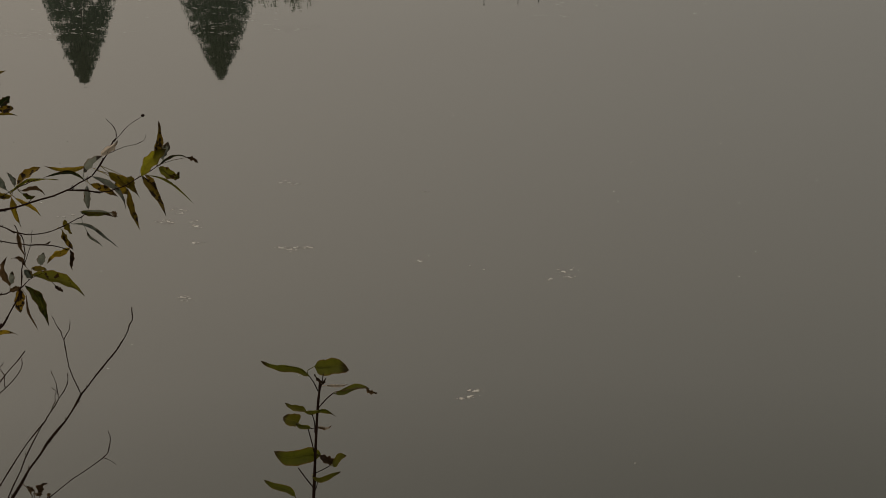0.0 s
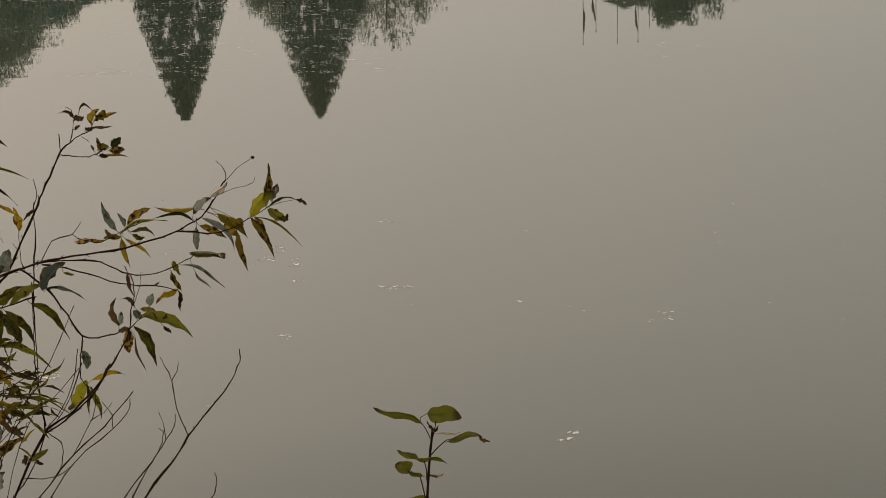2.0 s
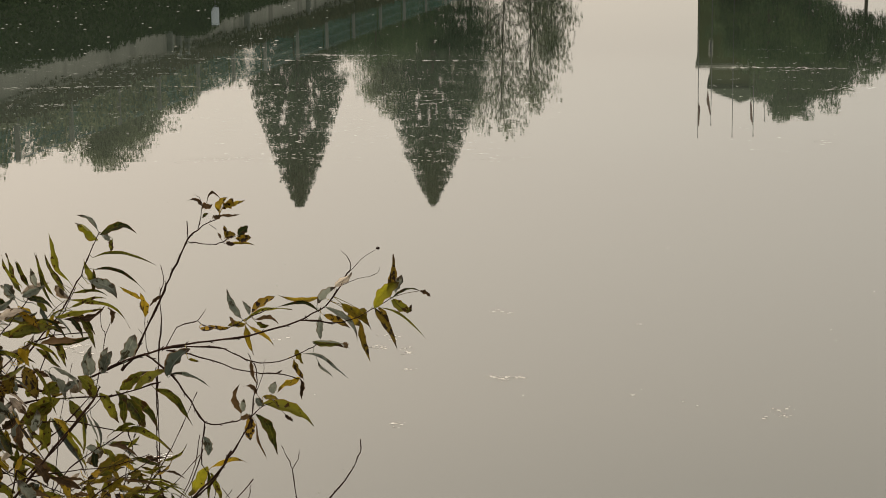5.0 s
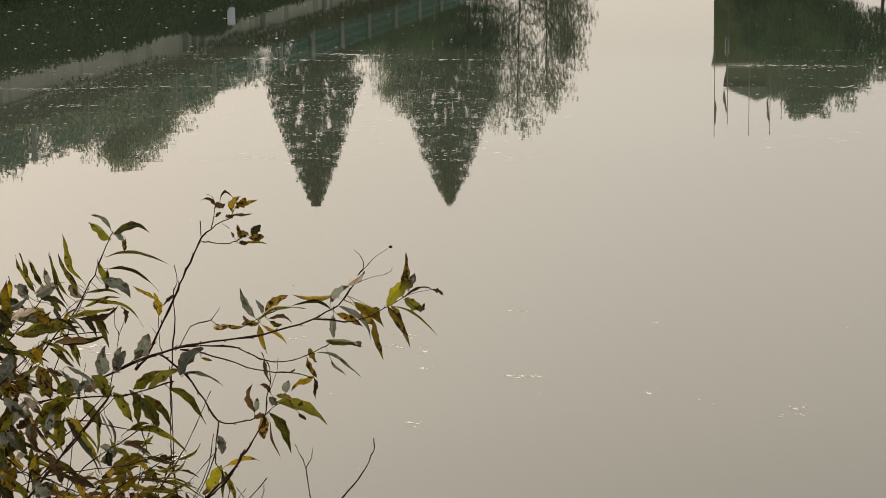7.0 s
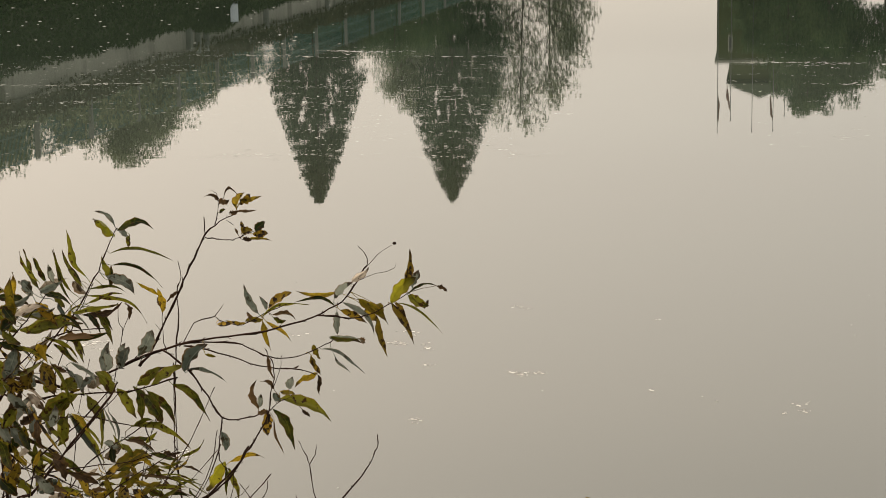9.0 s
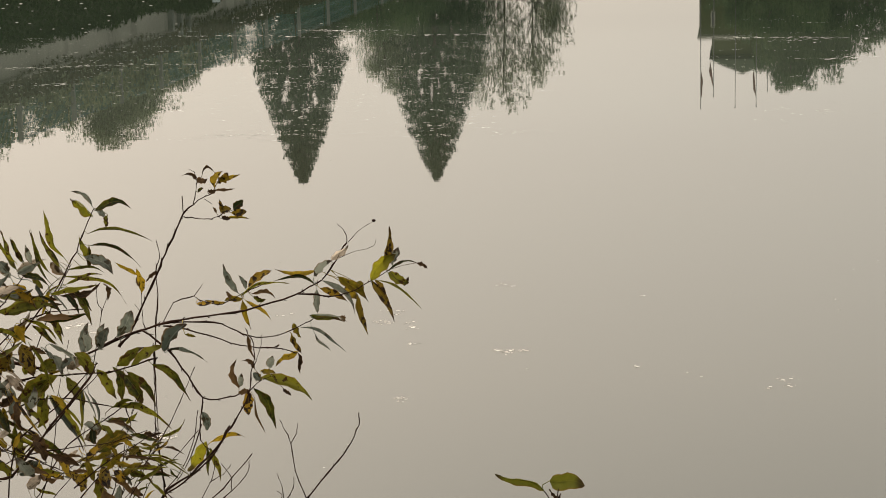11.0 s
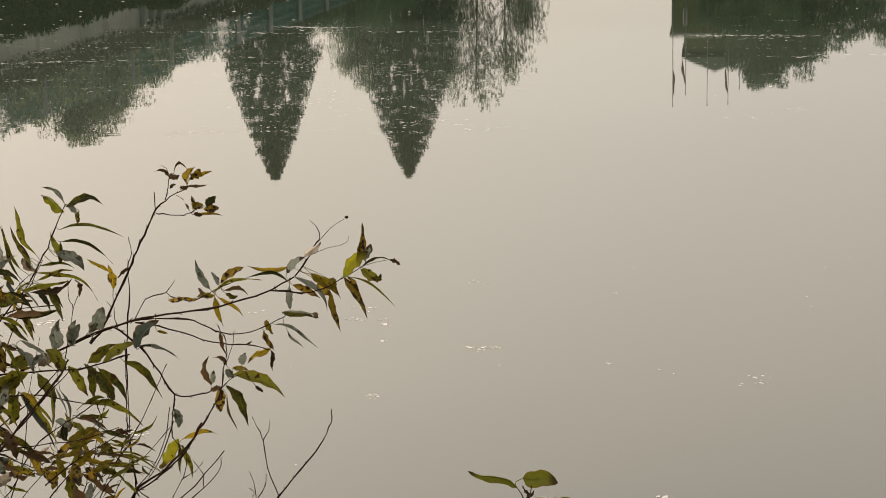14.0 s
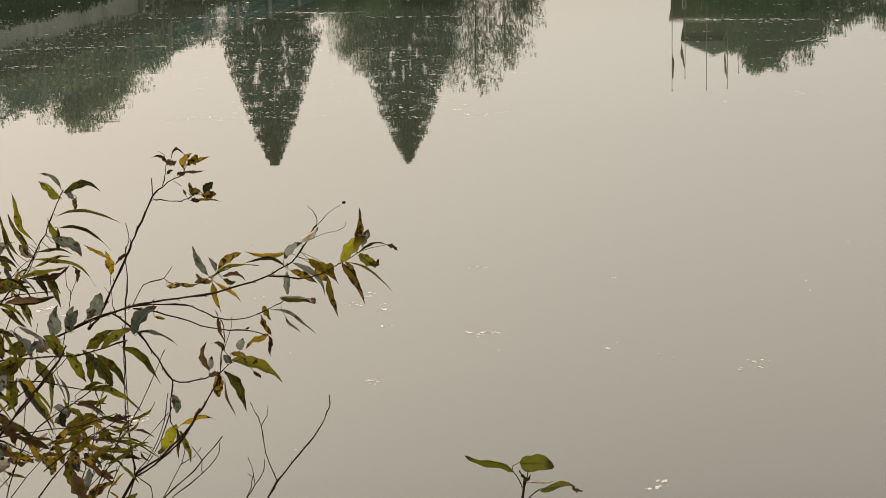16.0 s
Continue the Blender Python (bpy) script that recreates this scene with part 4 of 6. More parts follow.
leaves(b, -18.0, ((87.7, 180.2, 93.0, 185.9, 3.01, -0.58, "f"), (90.4, 182.4, 91.8, 191.5, 1.85, 0.35, "s"), (92.2, 182.8, 93.5, 187.1, 1.97, 0.46, "w"), (91.3, 182.0, 97.6, 183.3, 0.58, -1.04, "g"), (97.2, 183.3, 99.3, 182.1, 1.04, 0.00, "b"), (91.2, 181.3, 95.5, 179.5, 2.31, 0.35, "g"), (94.4, 178.7, 95.4, 180.5, 0.81, 0.00, "b"), (87.7, 180.0, 92.3, 171.6, 1.74, -0.46, "s"), (88.4, 179.8, 91.0, 176.0, 1.16, -0.35, "s"), (89.0, 180.1, 98.2, 174.2, 0.58, -0.93, "g"),))
b = branch(willow, "twig", [(43.7, -12.0, 170.5), (47.9, -12.0, 170.7), (54.4, -12.0, 170.4), (58.0, -12.0, 169.1), (61.5, -12.0, 167.2), (67.4, -12.0, 167.2), (72.2, -12.0, 169.1), (75.2, -12.0, 170.8)], 0.19, 0.08)
leaves(b, -12.0, ((74.4, 171.4, 81.5, 170.5, 1.53, -0.23, "g"), (74.9, 171.8, 82.3, 170.6, 0.47, -0.70, "w"), (80.7, 171.0, 81.7, 170.0, 1.17, 0.00, "b"), (70.9, 169.6, 72.3, 166.7, 1.64, 0.00, "y"), (72.7, 168.9, 81.6, 163.5, 0.70, -1.29, "w"), (75.5, 167.4, 78.5, 163.6, 0.70, -0.35, "w"),))
b = branch(willow, "twig", [(43.3, -9.0, 169.2), (48.1, -9.0, 168.4), (55.2, -9.0, 166.1), (61.1, -9.0, 164.1), (66.5, -9.0, 164.0), (70.9, -9.0, 162.6)], 0.19, 0.09)
leaves(b, -9.0, ((70.2, 166.8, 72.1, 162.4, 1.54, 0.35, "s"), (71.5, 162.8, 71.7, 158.1, 1.06, 0.00, "b"), (71.4, 162.7, 66.4, 159.5, 1.77, 0.59, "y"), (66.5, 163.9, 67.6, 164.5, 0.47, 0.00, "b"),))
b = branch(willow, "twig", [(40.2, -20.0, 171.3), (45.8, -20.0, 166.7), (49.4, -20.0, 161.2), (52.3, -20.0, 156.5), (56.6, -20.0, 156.2), (59.8, -20.0, 157.1), (61.9, -20.0, 157.6)], 0.24, 0.11)
branch(b, "twig", [(61.9, -20.0, 157.6), (63.7, -20.0, 159.4), (66.7, -20.0, 160.8)], 0.09, 0.05)
leaves(b, -20.0, ((59.8, 158.3, 59.9, 165.2, 1.73, -0.35, "b"), (59.8, 158.3, 60.4, 161.6, 1.38, 0.00, "w"), (63.2, 162.2, 60.4, 164.1, 1.04, 0.69, "b"), (64.4, 161.8, 67.6, 161.6, 1.15, 0.00, "y"), (66.3, 162.5, 67.2, 165.2, 1.96, 0.00, "w"), (62.9, 161.5, 64.5, 159.7, 1.38, 0.00, "w"), (64.3, 160.1, 74.8, 155.9, 2.19, -1.04, "g"), (62.9, 158.2, 67.1, 149.9, 2.42, -1.04, "g"), (61.4, 157.3, 61.5, 152.4, 2.42, 0.00, "s"), (63.0, 156.2, 64.7, 148.0, 0.58, -1.04, "b"),))
leaves(b, -20.0, ((68.9, 157.9, 70.5, 156.4, 0.81, 0.00, "b"), (59.9, 157.4, 61.9, 157.8, 1.15, 0.00, "b"),))
b = branch(willow, "stem", [(-7.5, -6.6, -0.4), (17.8, -15.1, 75.7), (40.0, -22.0, 130.7), (49.2, -22.0, 140.5), (54.7, -22.0, 145.9), (57.2, -22.0, 149.5), (59.6, -22.0, 153.1), (61.9, -22.0, 157.4), (62.9, -22.0, 162.2), (63.6, -22.0, 167.0), (62.5, -22.0, 170.0), (61.8, -22.0, 171.6)], 0.27, 0.06)
branch(b, "twig", [(63.3, -22.0, 163.4), (64.7, -22.0, 166.9), (65.4, -22.0, 170.3)], 0.08, 0.04)
leaves(b, -22.0, ((62.3, 170.1, 63.7, 165.0, 0.92, 0.34, "b"),))
b = branch(willow, "twig", [(51.9, -17.0, 155.7), (51.4, -17.0, 151.8), (50.9, -17.0, 147.5), (51.8, -17.0, 145.0), (53.0, -17.0, 144.2)], 0.15, 0.07)
branch(b, "twig", [(51.3, -17.0, 149.9), (49.3, -17.0, 144.4), (47.4, -17.0, 140.3), (45.5, -17.0, 137.6)], 0.10, 0.06)
leaves(b, -17.0, ((51.6, 152.6, 52.3, 148.3, 1.97, -0.35, "w"), (52.9, 145.8, 60.3, 147.0, 1.39, -0.70, "y"), (52.0, 145.8, 47.8, 139.7, 2.90, 0.35, "f"), (52.1, 145.0, 52.1, 137.8, 1.04, 0.00, "g"), (52.9, 144.6, 54.5, 137.2, 1.51, -0.23, "g"),))
b = branch(willow, "stem", [(33.4, -7.0, 164.4), (35.5, -7.0, 166.8), (38.3, -7.0, 172.0), (42.3, -7.0, 179.9), (44.2, -7.0, 184.2), (46.8, -7.0, 189.0), (48.5, -7.0, 192.6), (50.6, -7.0, 194.7), (54.2, -7.0, 196.8), (55.4, -7.0, 197.5)], 0.27, 0.08)
branch(b, "twig", [(48.5, -7.0, 192.6), (48.4, -7.0, 196.5)], 0.12, 0.07)
branch(b, "twig", [(50.6, -7.0, 194.8), (51.7, -7.0, 199.0), (51.2, -7.0, 201.5), (50.0, -7.0, 202.0)], 0.09, 0.04)
branch(b, "twig", [(53.0, -7.0, 195.8), (54.5, -7.0, 194.7)], 0.06, 0.04)
branch(b, "twig", [(42.3, -7.0, 179.9), (42.1, -7.0, 182.4)], 0.08, 0.04)
branch(b, "twig", [(38.3, -7.0, 172.0), (37.2, -7.0, 173.6)], 0.07, 0.04)
leaves(b, -7.0, ((51.7, 199.6, 48.7, 201.1, 0.83, 0.95, "b"), (51.7, 199.2, 53.9, 200.2, 1.55, 0.00, "b"), (52.6, 200.3, 56.1, 200.9, 0.71, -1.90, "b"), (55.2, 198.1, 57.0, 201.6, 1.66, -0.24, "y"), (55.8, 199.1, 58.3, 201.4, 1.78, 0.00, "s"), (56.3, 199.5, 60.8, 201.0, 1.07, 0.24, "y"), (54.8, 197.4, 59.5, 197.9, 0.59, 0.24, "b"), (53.9, 197.5, 55.7, 198.0, 1.19, 0.00, "b"), (51.8, 197.4, 53.0, 198.1, 0.83, 0.00, "g"), (42.3, 180.6, 39.8, 178.4, 0.95, 0.36, "b"),))
b = branch(willow, "twig", [(48.2, -5.0, 191.8), (50.8, -5.0, 191.4), (53.2, -5.0, 191.2), (55.6, -5.0, 191.8), (57.4, -5.0, 192.7)], 0.12, 0.07)
leaves(b, -5.0, ((56.8, 192.1, 56.0, 195.6, 1.08, 0.00, "s"), (56.1, 192.9, 58.3, 193.2, 1.79, 0.00, "s"), (58.3, 192.3, 61.5, 192.5, 2.03, 0.00, "s"), (58.9, 193.1, 60.9, 195.1, 2.03, 0.00, "g"), (56.1, 191.2, 58.1, 191.2, 0.96, 0.00, "b"), (56.8, 191.1, 62.3, 190.9, 0.72, -0.36, "y"), (55.2, 192.4, 54.5, 193.6, 0.60, 0.00, "b"),))
b = branch(willow, "twig", [(39.8, -10.0, 168.3), (39.2, -10.0, 171.5), (39.3, -10.0, 177.0)], 0.09, 0.06)
leaves(b, -10.0, ((39.3, 176.8, 38.7, 182.7, 1.77, 0.35, "y"), (38.9, 180.5, 33.9, 183.8, 1.06, 0.35, "y"), (39.0, 178.2, 38.3, 180.1, 0.94, 0.00, "b"),))
b = branch(willow, "stem", [(5.4, -3.9, -3.0), (21.1, -8.9, 63.5), (29.8, -13.0, 110.6), (34.6, -13.0, 119.2), (37.9, -13.0, 123.8), (42.1, -13.0, 133.1), (41.5, -13.0, 141.9), (41.1, -13.0, 149.4), (41.4, -13.0, 156.8), (41.5, -13.0, 161.7), (41.6, -13.0, 166.6)], 0.19, 0.09)
b = branch(willow, "twig", [(41.5, -13.0, 161.2), (42.1, -13.0, 167.3), (42.5, -13.0, 172.2), (43.1, -13.0, 177.0), (42.9, -13.0, 181.9), (43.9, -13.0, 184.9), (43.4, -13.0, 188.4)], 0.15, 0.07)
b = branch(willow, "twig", [(42.3, -9.0, 169.0), (45.9, -9.0, 173.9), (50.1, -9.0, 175.5)], 0.11, 0.08)
branch(b, "twig", [(50.1, -9.0, 175.5), (52.0, -9.0, 178.1)], 0.09, 0.05)
branch(b, "twig", [(50.1, -9.0, 175.5), (52.1, -9.0, 173.9)], 0.08, 0.05)
b = branch(willow, "twig", [(51.2, -11.0, 175.2), (55.1, -11.0, 174.1), (58.1, -11.0, 174.9), (61.7, -11.0, 176.9), (66.5, -11.0, 178.6)], 0.11, 0.07)
leaves(b, -11.0, ((50.9, 174.4, 54.5, 174.8, 1.06, 0.24, "s"), (59.6, 176.4, 56.9, 183.4, 1.77, -0.59, "w"), (61.3, 177.3, 59.9, 180.6, 1.18, 0.35, "w"), (61.7, 177.4, 66.7, 181.2, 1.77, -0.35, "s"), (60.2, 175.7, 70.2, 178.5, 0.94, -0.59, "g"), (62.6, 176.3, 67.2, 174.8, 0.94, -0.24, "b"), (62.8, 175.6, 65.4, 175.1, 1.41, 0.24, "g"), (60.4, 175.1, 56.6, 174.8, 1.53, 0.24, "y"), (60.4, 174.9, 61.9, 168.6, 1.65, -0.47, "y"), (61.0, 174.6, 66.4, 170.9, 1.06, -0.59, "y"),))
leaves(b, -11.0, ((56.9, 174.4, 52.3, 174.9, 0.94, 0.00, "s"), (57.6, 174.9, 57.2, 176.9, 0.82, 0.00, "b"),))
b = branch(willow, "twig", [(12.9, -19.0, 166.8), (18.0, -19.0, 173.6), (22.9, -19.0, 179.3), (26.1, -19.0, 184.6), (28.6, -19.0, 189.3), (30.6, -19.0, 193.8), (32.1, -19.0, 196.6)], 0.20, 0.08)
leaves(b, -19.0, ((31.5, 194.9, 27.0, 198.5, 2.42, 0.46, "f"), (31.8, 196.9, 27.4, 200.3, 1.04, 1.62, "w"), (32.3, 196.2, 39.5, 196.5, 1.85, -1.38, "g"), (34.8, 195.1, 34.2, 192.7, 1.15, 0.00, "g"), (32.5, 195.9, 34.4, 195.1, 1.27, 0.00, "w"), (30.5, 191.4, 43.4, 189.4, 0.69, -1.38, "g"), (30.7, 188.9, 41.3, 185.2, 0.92, -1.73, "g"), (29.6, 186.7, 35.4, 183.3, 2.42, -1.04, "w"), (30.0, 185.7, 28.6, 191.2, 1.50, 0.00, "g"), (30.1, 184.3, 30.5, 189.3, 1.27, 0.00, "g"),))
leaves(b, -19.0, ((25.8, 183.8, 33.8, 183.7, 0.81, -0.58, "g"), (25.2, 182.5, 37.9, 177.9, 1.38, -2.31, "g"),))
b = branch(willow, "twig", [(17.7, -23.0, 164.2), (22.4, -23.0, 176.1), (24.9, -23.0, 181.4), (27.5, -23.0, 186.0)], 0.13, 0.07)
leaves(b, -23.0, ((26.1, 181.7, 33.3, 183.4, 0.91, -0.46, "g"), (24.8, 179.6, 33.3, 182.7, 1.49, 0.80, "b"), (27.7, 179.6, 31.0, 173.4, 1.49, -0.46, "g"), (26.0, 179.8, 28.6, 175.8, 1.26, -0.34, "g"), (33.9, 181.8, 34.3, 178.1, 1.14, -0.46, "b"), (26.0, 187.4, 23.0, 197.9, 1.60, -0.69, "g"), (22.8, 184.1, 19.6, 194.0, 0.91, -0.69, "g"), (25.2, 186.4, 21.8, 193.4, 0.80, -0.46, "g"), (16.4, 186.4, 13.1, 193.3, 1.14, -0.23, "g"), (17.8, 186.5, 15.6, 192.4, 0.91, -0.23, "g"),))
leaves(b, -23.0, ((19.2, 186.4, 18.5, 190.3, 1.14, 0.00, "w"), (16.4, 184.9, 22.2, 186.9, 1.60, -0.34, "c"),))
b = branch(willow, "twig", [(29.5, -18.0, 162.7), (30.6, -18.0, 167.5), (32.1, -18.0, 174.5), (31.4, -18.0, 176.6), (31.3, -18.0, 180.7)], 0.09, 0.06)
branch(b, "twig", [(32.1, -18.0, 174.5), (33.4, -18.0, 177.7)], 0.08, 0.04)
leaves(b, -18.0, ((23.7, 185.6, 24.3, 183.0, 1.50, 0.00, "c"), (28.1, 166.1, 29.4, 173.1, 2.20, -0.46, "w"), (31.4, 166.7, 33.4, 171.7, 2.66, 0.00, "w"), (35.0, 169.5, 38.1, 175.0, 3.01, 0.46, "w"),))
b = branch(willow, "twig", [(8.0, -27.0, 172.5), (12.3, -27.0, 177.2), (15.4, -27.0, 180.7), (19.0, -27.0, 185.3)], 0.18, 0.09)
leaves(b, -27.0, ((11.6, 179.0, 12.2, 189.6, 2.60, 0.00, "y"), (15.8, 185.3, 13.9, 187.9, 2.49, 0.00, "w"), (8.7, 184.2, 14.8, 182.3, 2.15, -0.34, "g"), (17.7, 185.1, 23.7, 182.9, 1.47, -0.45, "g"), (14.5, 176.9, 25.6, 178.9, 2.37, -0.79, "g"), (15.3, 180.4, 20.2, 182.0, 1.70, 0.00, "w"), (8.5, 180.7, 12.7, 182.1, 2.26, -0.34, "g"), (8.8, 186.6, 10.8, 185.4, 1.36, 0.00, "y"), (9.4, 177.2, 13.1, 180.7, 2.71, 0.00, "g"), (12.5, 180.7, 19.1, 181.8, 2.04, -0.57, "w"),))
leaves(b, -27.0, ((16.6, 182.4, 20.9, 178.2, 2.26, -0.45, "s"), (10.9, 182.5, 15.6, 185.3, 1.58, 0.34, "w"),))
b = branch(willow, "twig", [(8.1, -29.0, 166.0), (12.9, -29.0, 170.6), (17.8, -29.0, 175.3), (23.6, -29.0, 177.5), (30.4, -29.0, 178.0)], 0.16, 0.08)
leaves(b, -29.0, ((21.0, 175.9, 31.1, 177.5, 1.46, 0.67, "b"), (23.0, 177.3, 26.3, 171.4, 1.69, -0.45, "g"), (16.4, 171.5, 18.5, 175.5, 2.14, 0.00, "y"), (17.5, 170.6, 20.2, 165.3, 3.04, -0.34, "s"), (13.8, 165.4, 15.9, 170.6, 2.92, 0.00, "s"), (10.3, 168.1, 12.3, 174.6, 3.15, 0.00, "w"), (9.7, 169.5, 19.0, 164.4, 1.01, -1.12, "w"), (24.2, 171.1, 28.7, 166.4, 0.79, -0.90, "w"), (9.2, 175.4, 14.8, 173.5, 2.02, 0.00, "g"), (18.4, 176.4, 24.4, 171.7, 1.35, -0.67, "g"),))
leaves(b, -29.0, ((12.0, 174.2, 18.7, 171.7, 1.12, -0.45, "g"), (21.5, 181.0, 26.9, 176.3, 0.90, -0.56, "g"),))
b = branch(willow, "bough", [(0.8, -6.3, 1.4), (1.5, -14.4, 92.1), (2.4, -21.0, 159.0), (10.6, -21.0, 160.5), (17.7, -21.0, 161.9), (23.6, -21.0, 162.3), (31.2, -21.0, 162.5), (36.5, -21.0, 163.4), (43.6, -21.0, 165.5)], 0.26, 0.13)
leaves(b, -21.0, ((30.9, 163.3, 34.6, 157.2, 2.64, -0.57, "g"), (35.1, 163.9, 41.5, 168.9, 2.64, -0.46, "g"), (38.1, 163.9, 45.1, 167.9, 2.18, -0.46, "g"), (45.1, 166.9, 50.2, 173.6, 2.87, 0.00, "w"), (49.4, 170.2, 51.7, 170.0, 0.80, 0.00, "y"), (45.8, 167.4, 53.8, 165.1, 1.03, -1.26, "w"), (42.4, 164.3, 49.9, 156.7, 2.30, -1.03, "g"), (37.1, 162.7, 42.7, 155.1, 1.95, -1.03, "g"), (34.2, 163.5, 35.7, 155.9, 2.18, -0.46, "g"), (36.7, 162.2, 40.2, 156.4, 3.10, -0.57, "g"),))
leaves(b, -21.0, ((24.8, 162.1, 28.2, 156.3, 2.53, -0.46, "g"), (28.8, 158.1, 30.2, 150.9, 0.80, -0.80, "w"),))
b = branch(willow, "twig", [(4.0, -25.0, 151.7), (13.6, -25.0, 156.4), (23.0, -25.0, 158.7), (34.5, -25.0, 156.5), (39.2, -25.0, 157.3)], 0.15, 0.07)
leaves(b, -25.0, ((34.3, 156.5, 45.7, 151.0, 1.70, -1.70, "g"), (34.5, 156.4, 39.4, 158.0, 1.25, -0.45, "g"), (15.6, 158.1, 22.3, 163.0, 3.52, 0.00, "g"), (19.0, 152.5, 21.4, 159.6, 2.05, 0.34, "g"), (16.5, 158.1, 21.5, 156.1, 1.70, -0.45, "g"), (14.3, 142.9, 15.2, 151.6, 1.82, 0.00, "g"), (33.0, 153.5, 39.4, 151.3, 1.02, -0.68, "b"),))
leaves(b, -25.0, ((13.9, 161.2, 16.2, 152.2, 2.27, 0.57, "w"), (9.0, 156.5, 14.0, 163.6, 2.50, 0.00, "w"),))
b = branch(willow, "twig", [(5.5, -29.0, 140.9), (13.9, -29.0, 146.8), (24.4, -29.0, 149.1), (34.9, -29.0, 150.2), (41.9, -29.0, 152.5)], 0.16, 0.07)
leaves(b, -29.0, ((30.7, 148.1, 37.5, 152.3, 2.25, -0.56, "y"), (39.9, 146.3, 50.5, 143.5, 0.67, -0.90, "g"), (35.9, 147.0, 45.3, 145.0, 0.67, -0.45, "b"), (11.8, 150.5, 9.1, 143.3, 2.70, 0.00, "s"), (8.2, 148.1, 13.8, 144.4, 2.25, 0.00, "w"), (27.7, 145.4, 21.0, 149.1, 1.80, 0.56, "b"),))
leaves(b, -29.0, ((7.8, 160.1, 11.9, 156.4, 2.70, 0.00, "g"), (7.5, 155.3, 10.6, 149.3, 2.92, 0.00, "g"),))
b = branch(willow, "stem", [(-1.3, -9.6, 0.7), (8.2, -21.9, 80.4), (10.6, -32.0, 138.2), (14.4, -32.0, 144.2), (20.8, -32.0, 151.9), (27.2, -32.0, 159.5), (31.5, -32.0, 164.6), (33.1, -32.0, 167.6)], 0.32, 0.14)
leaves(b, -32.0, ((19.0, 144.1, 15.8, 149.0, 2.46, 0.00, "w"), (16.8, 146.6, 22.5, 145.3, 1.34, 0.00, "b"), (14.9, 153.7, 10.8, 160.9, 2.23, 0.33, "g"), (11.0, 165.6, 15.3, 160.8, 2.68, 0.00, "w"), (13.3, 165.6, 9.5, 158.5, 2.23, 0.00, "b"), (16.7, 160.6, 17.7, 154.6, 1.67, 0.33, "b"), (29.4, 160.4, 28.9, 153.3, 0.78, -0.56, "g"), (19.4, 151.8, 21.7, 147.5, 1.90, 0.00, "b"), (15.0, 149.9, 16.8, 153.9, 1.23, 0.00, "y"), (23.3, 161.0, 26.7, 156.7, 1.12, -0.45, "y"),))
leaves(b, -32.0, ((19.2, 158.4, 20.2, 163.3, 2.01, 0.00, "w"), (14.4, 144.2, 11.2, 147.8, 2.23, 0.33, "g"),))
b = branch(willow, "twig", [(-2.3, -5.1, 1.8), (19.1, -11.6, 76.5), (32.0, -17.0, 130.3), (37.2, -17.0, 139.0), (41.6, -17.0, 144.5), (44.8, -17.0, 150.6), (48.0, -17.0, 156.7), (50.5, -17.0, 162.2)], 0.14, 0.07)
leaves(b, -17.0, ((43.4, 145.3, 47.6, 144.0, 0.58, -0.46, "b"), (38.7, 147.4, 42.3, 146.9, 0.93, -0.35, "b"), (44.4, 140.4, 46.0, 137.8, 0.70, 0.00, "g"),))
b = branch(willow, "twig", [(19.8, -25.0, 141.2), (24.8, -25.0, 148.4), (29.7, -25.0, 152.0), (33.2, -25.0, 154.1), (37.1, -25.0, 156.7)], 0.14, 0.08)
branch(b, "twig", [(37.1, -25.0, 156.6), (38.0, -25.0, 152.5), (36.8, -25.0, 149.9), (35.7, -25.0, 141.6)], 0.12, 0.07)
branch(b, "twig", [(39.8, -25.0, 159.1), (38.2, -25.0, 154.9)], 0.08, 0.05)
leaves(b, -25.0, ((28.3, 152.9, 31.5, 151.7, 1.25, 0.00, "w"), (29.7, 152.0, 30.6, 149.0, 1.82, 0.23, "g"), (23.6, 147.1, 27.8, 145.2, 0.91, -0.34, "b"), (25.1, 142.5, 29.2, 143.2, 1.14, -0.23, "b"), (37.1, 156.6, 41.0, 157.5, 0.91, -0.34, "g"),))
b = branch(willow, "twig", [(26.3, -29.0, 140.6), (34.1, -29.0, 146.6), (40.6, -29.0, 150.1), (44.4, -29.0, 152.7)], 0.12, 0.06)
branch(b, "twig", [(43.9, -29.0, 152.4), (43.3, -29.0, 154.2)], 0.07, 0.04)
leaves(b, -29.0, ((36.1, 142.7, 40.7, 145.5, 1.57, -0.34, "y"), (38.3, 144.6, 45.8, 144.1, 0.79, -0.34, "g"), (34.6, 144.2, 37.0, 141.7, 1.80, 0.00, "s"), (40.0, 148.9, 37.2, 146.5, 1.57, 0.00, "y"),))
b = branch(willow, "twig", [(4.1, -25.0, 152.9), (8.6, -25.0, 151.1), (12.0, -25.0, 148.0), (17.7, -25.0, 145.7), (23.4, -25.0, 143.0)], 0.16, 0.07)
leaves(b, -25.0, ((12.0, 148.0, 9.7, 152.9, 2.27, 0.00, "y"), (8.6, 151.1, 11.7, 155.2, 2.50, 0.00, "g"), (17.7, 145.7, 14.3, 143.1, 2.05, 0.00, "w"), (6.9, 151.7, 6.0, 145.6, 2.50, 0.00, "w"), (9.7, 149.8, 7.6, 144.2, 2.50, 0.00, "s"), (18.8, 145.5, 21.0, 141.6, 1.59, 0.00, "y"), (13.3, 147.0, 16.7, 148.9, 1.36, 0.00, "g"),))
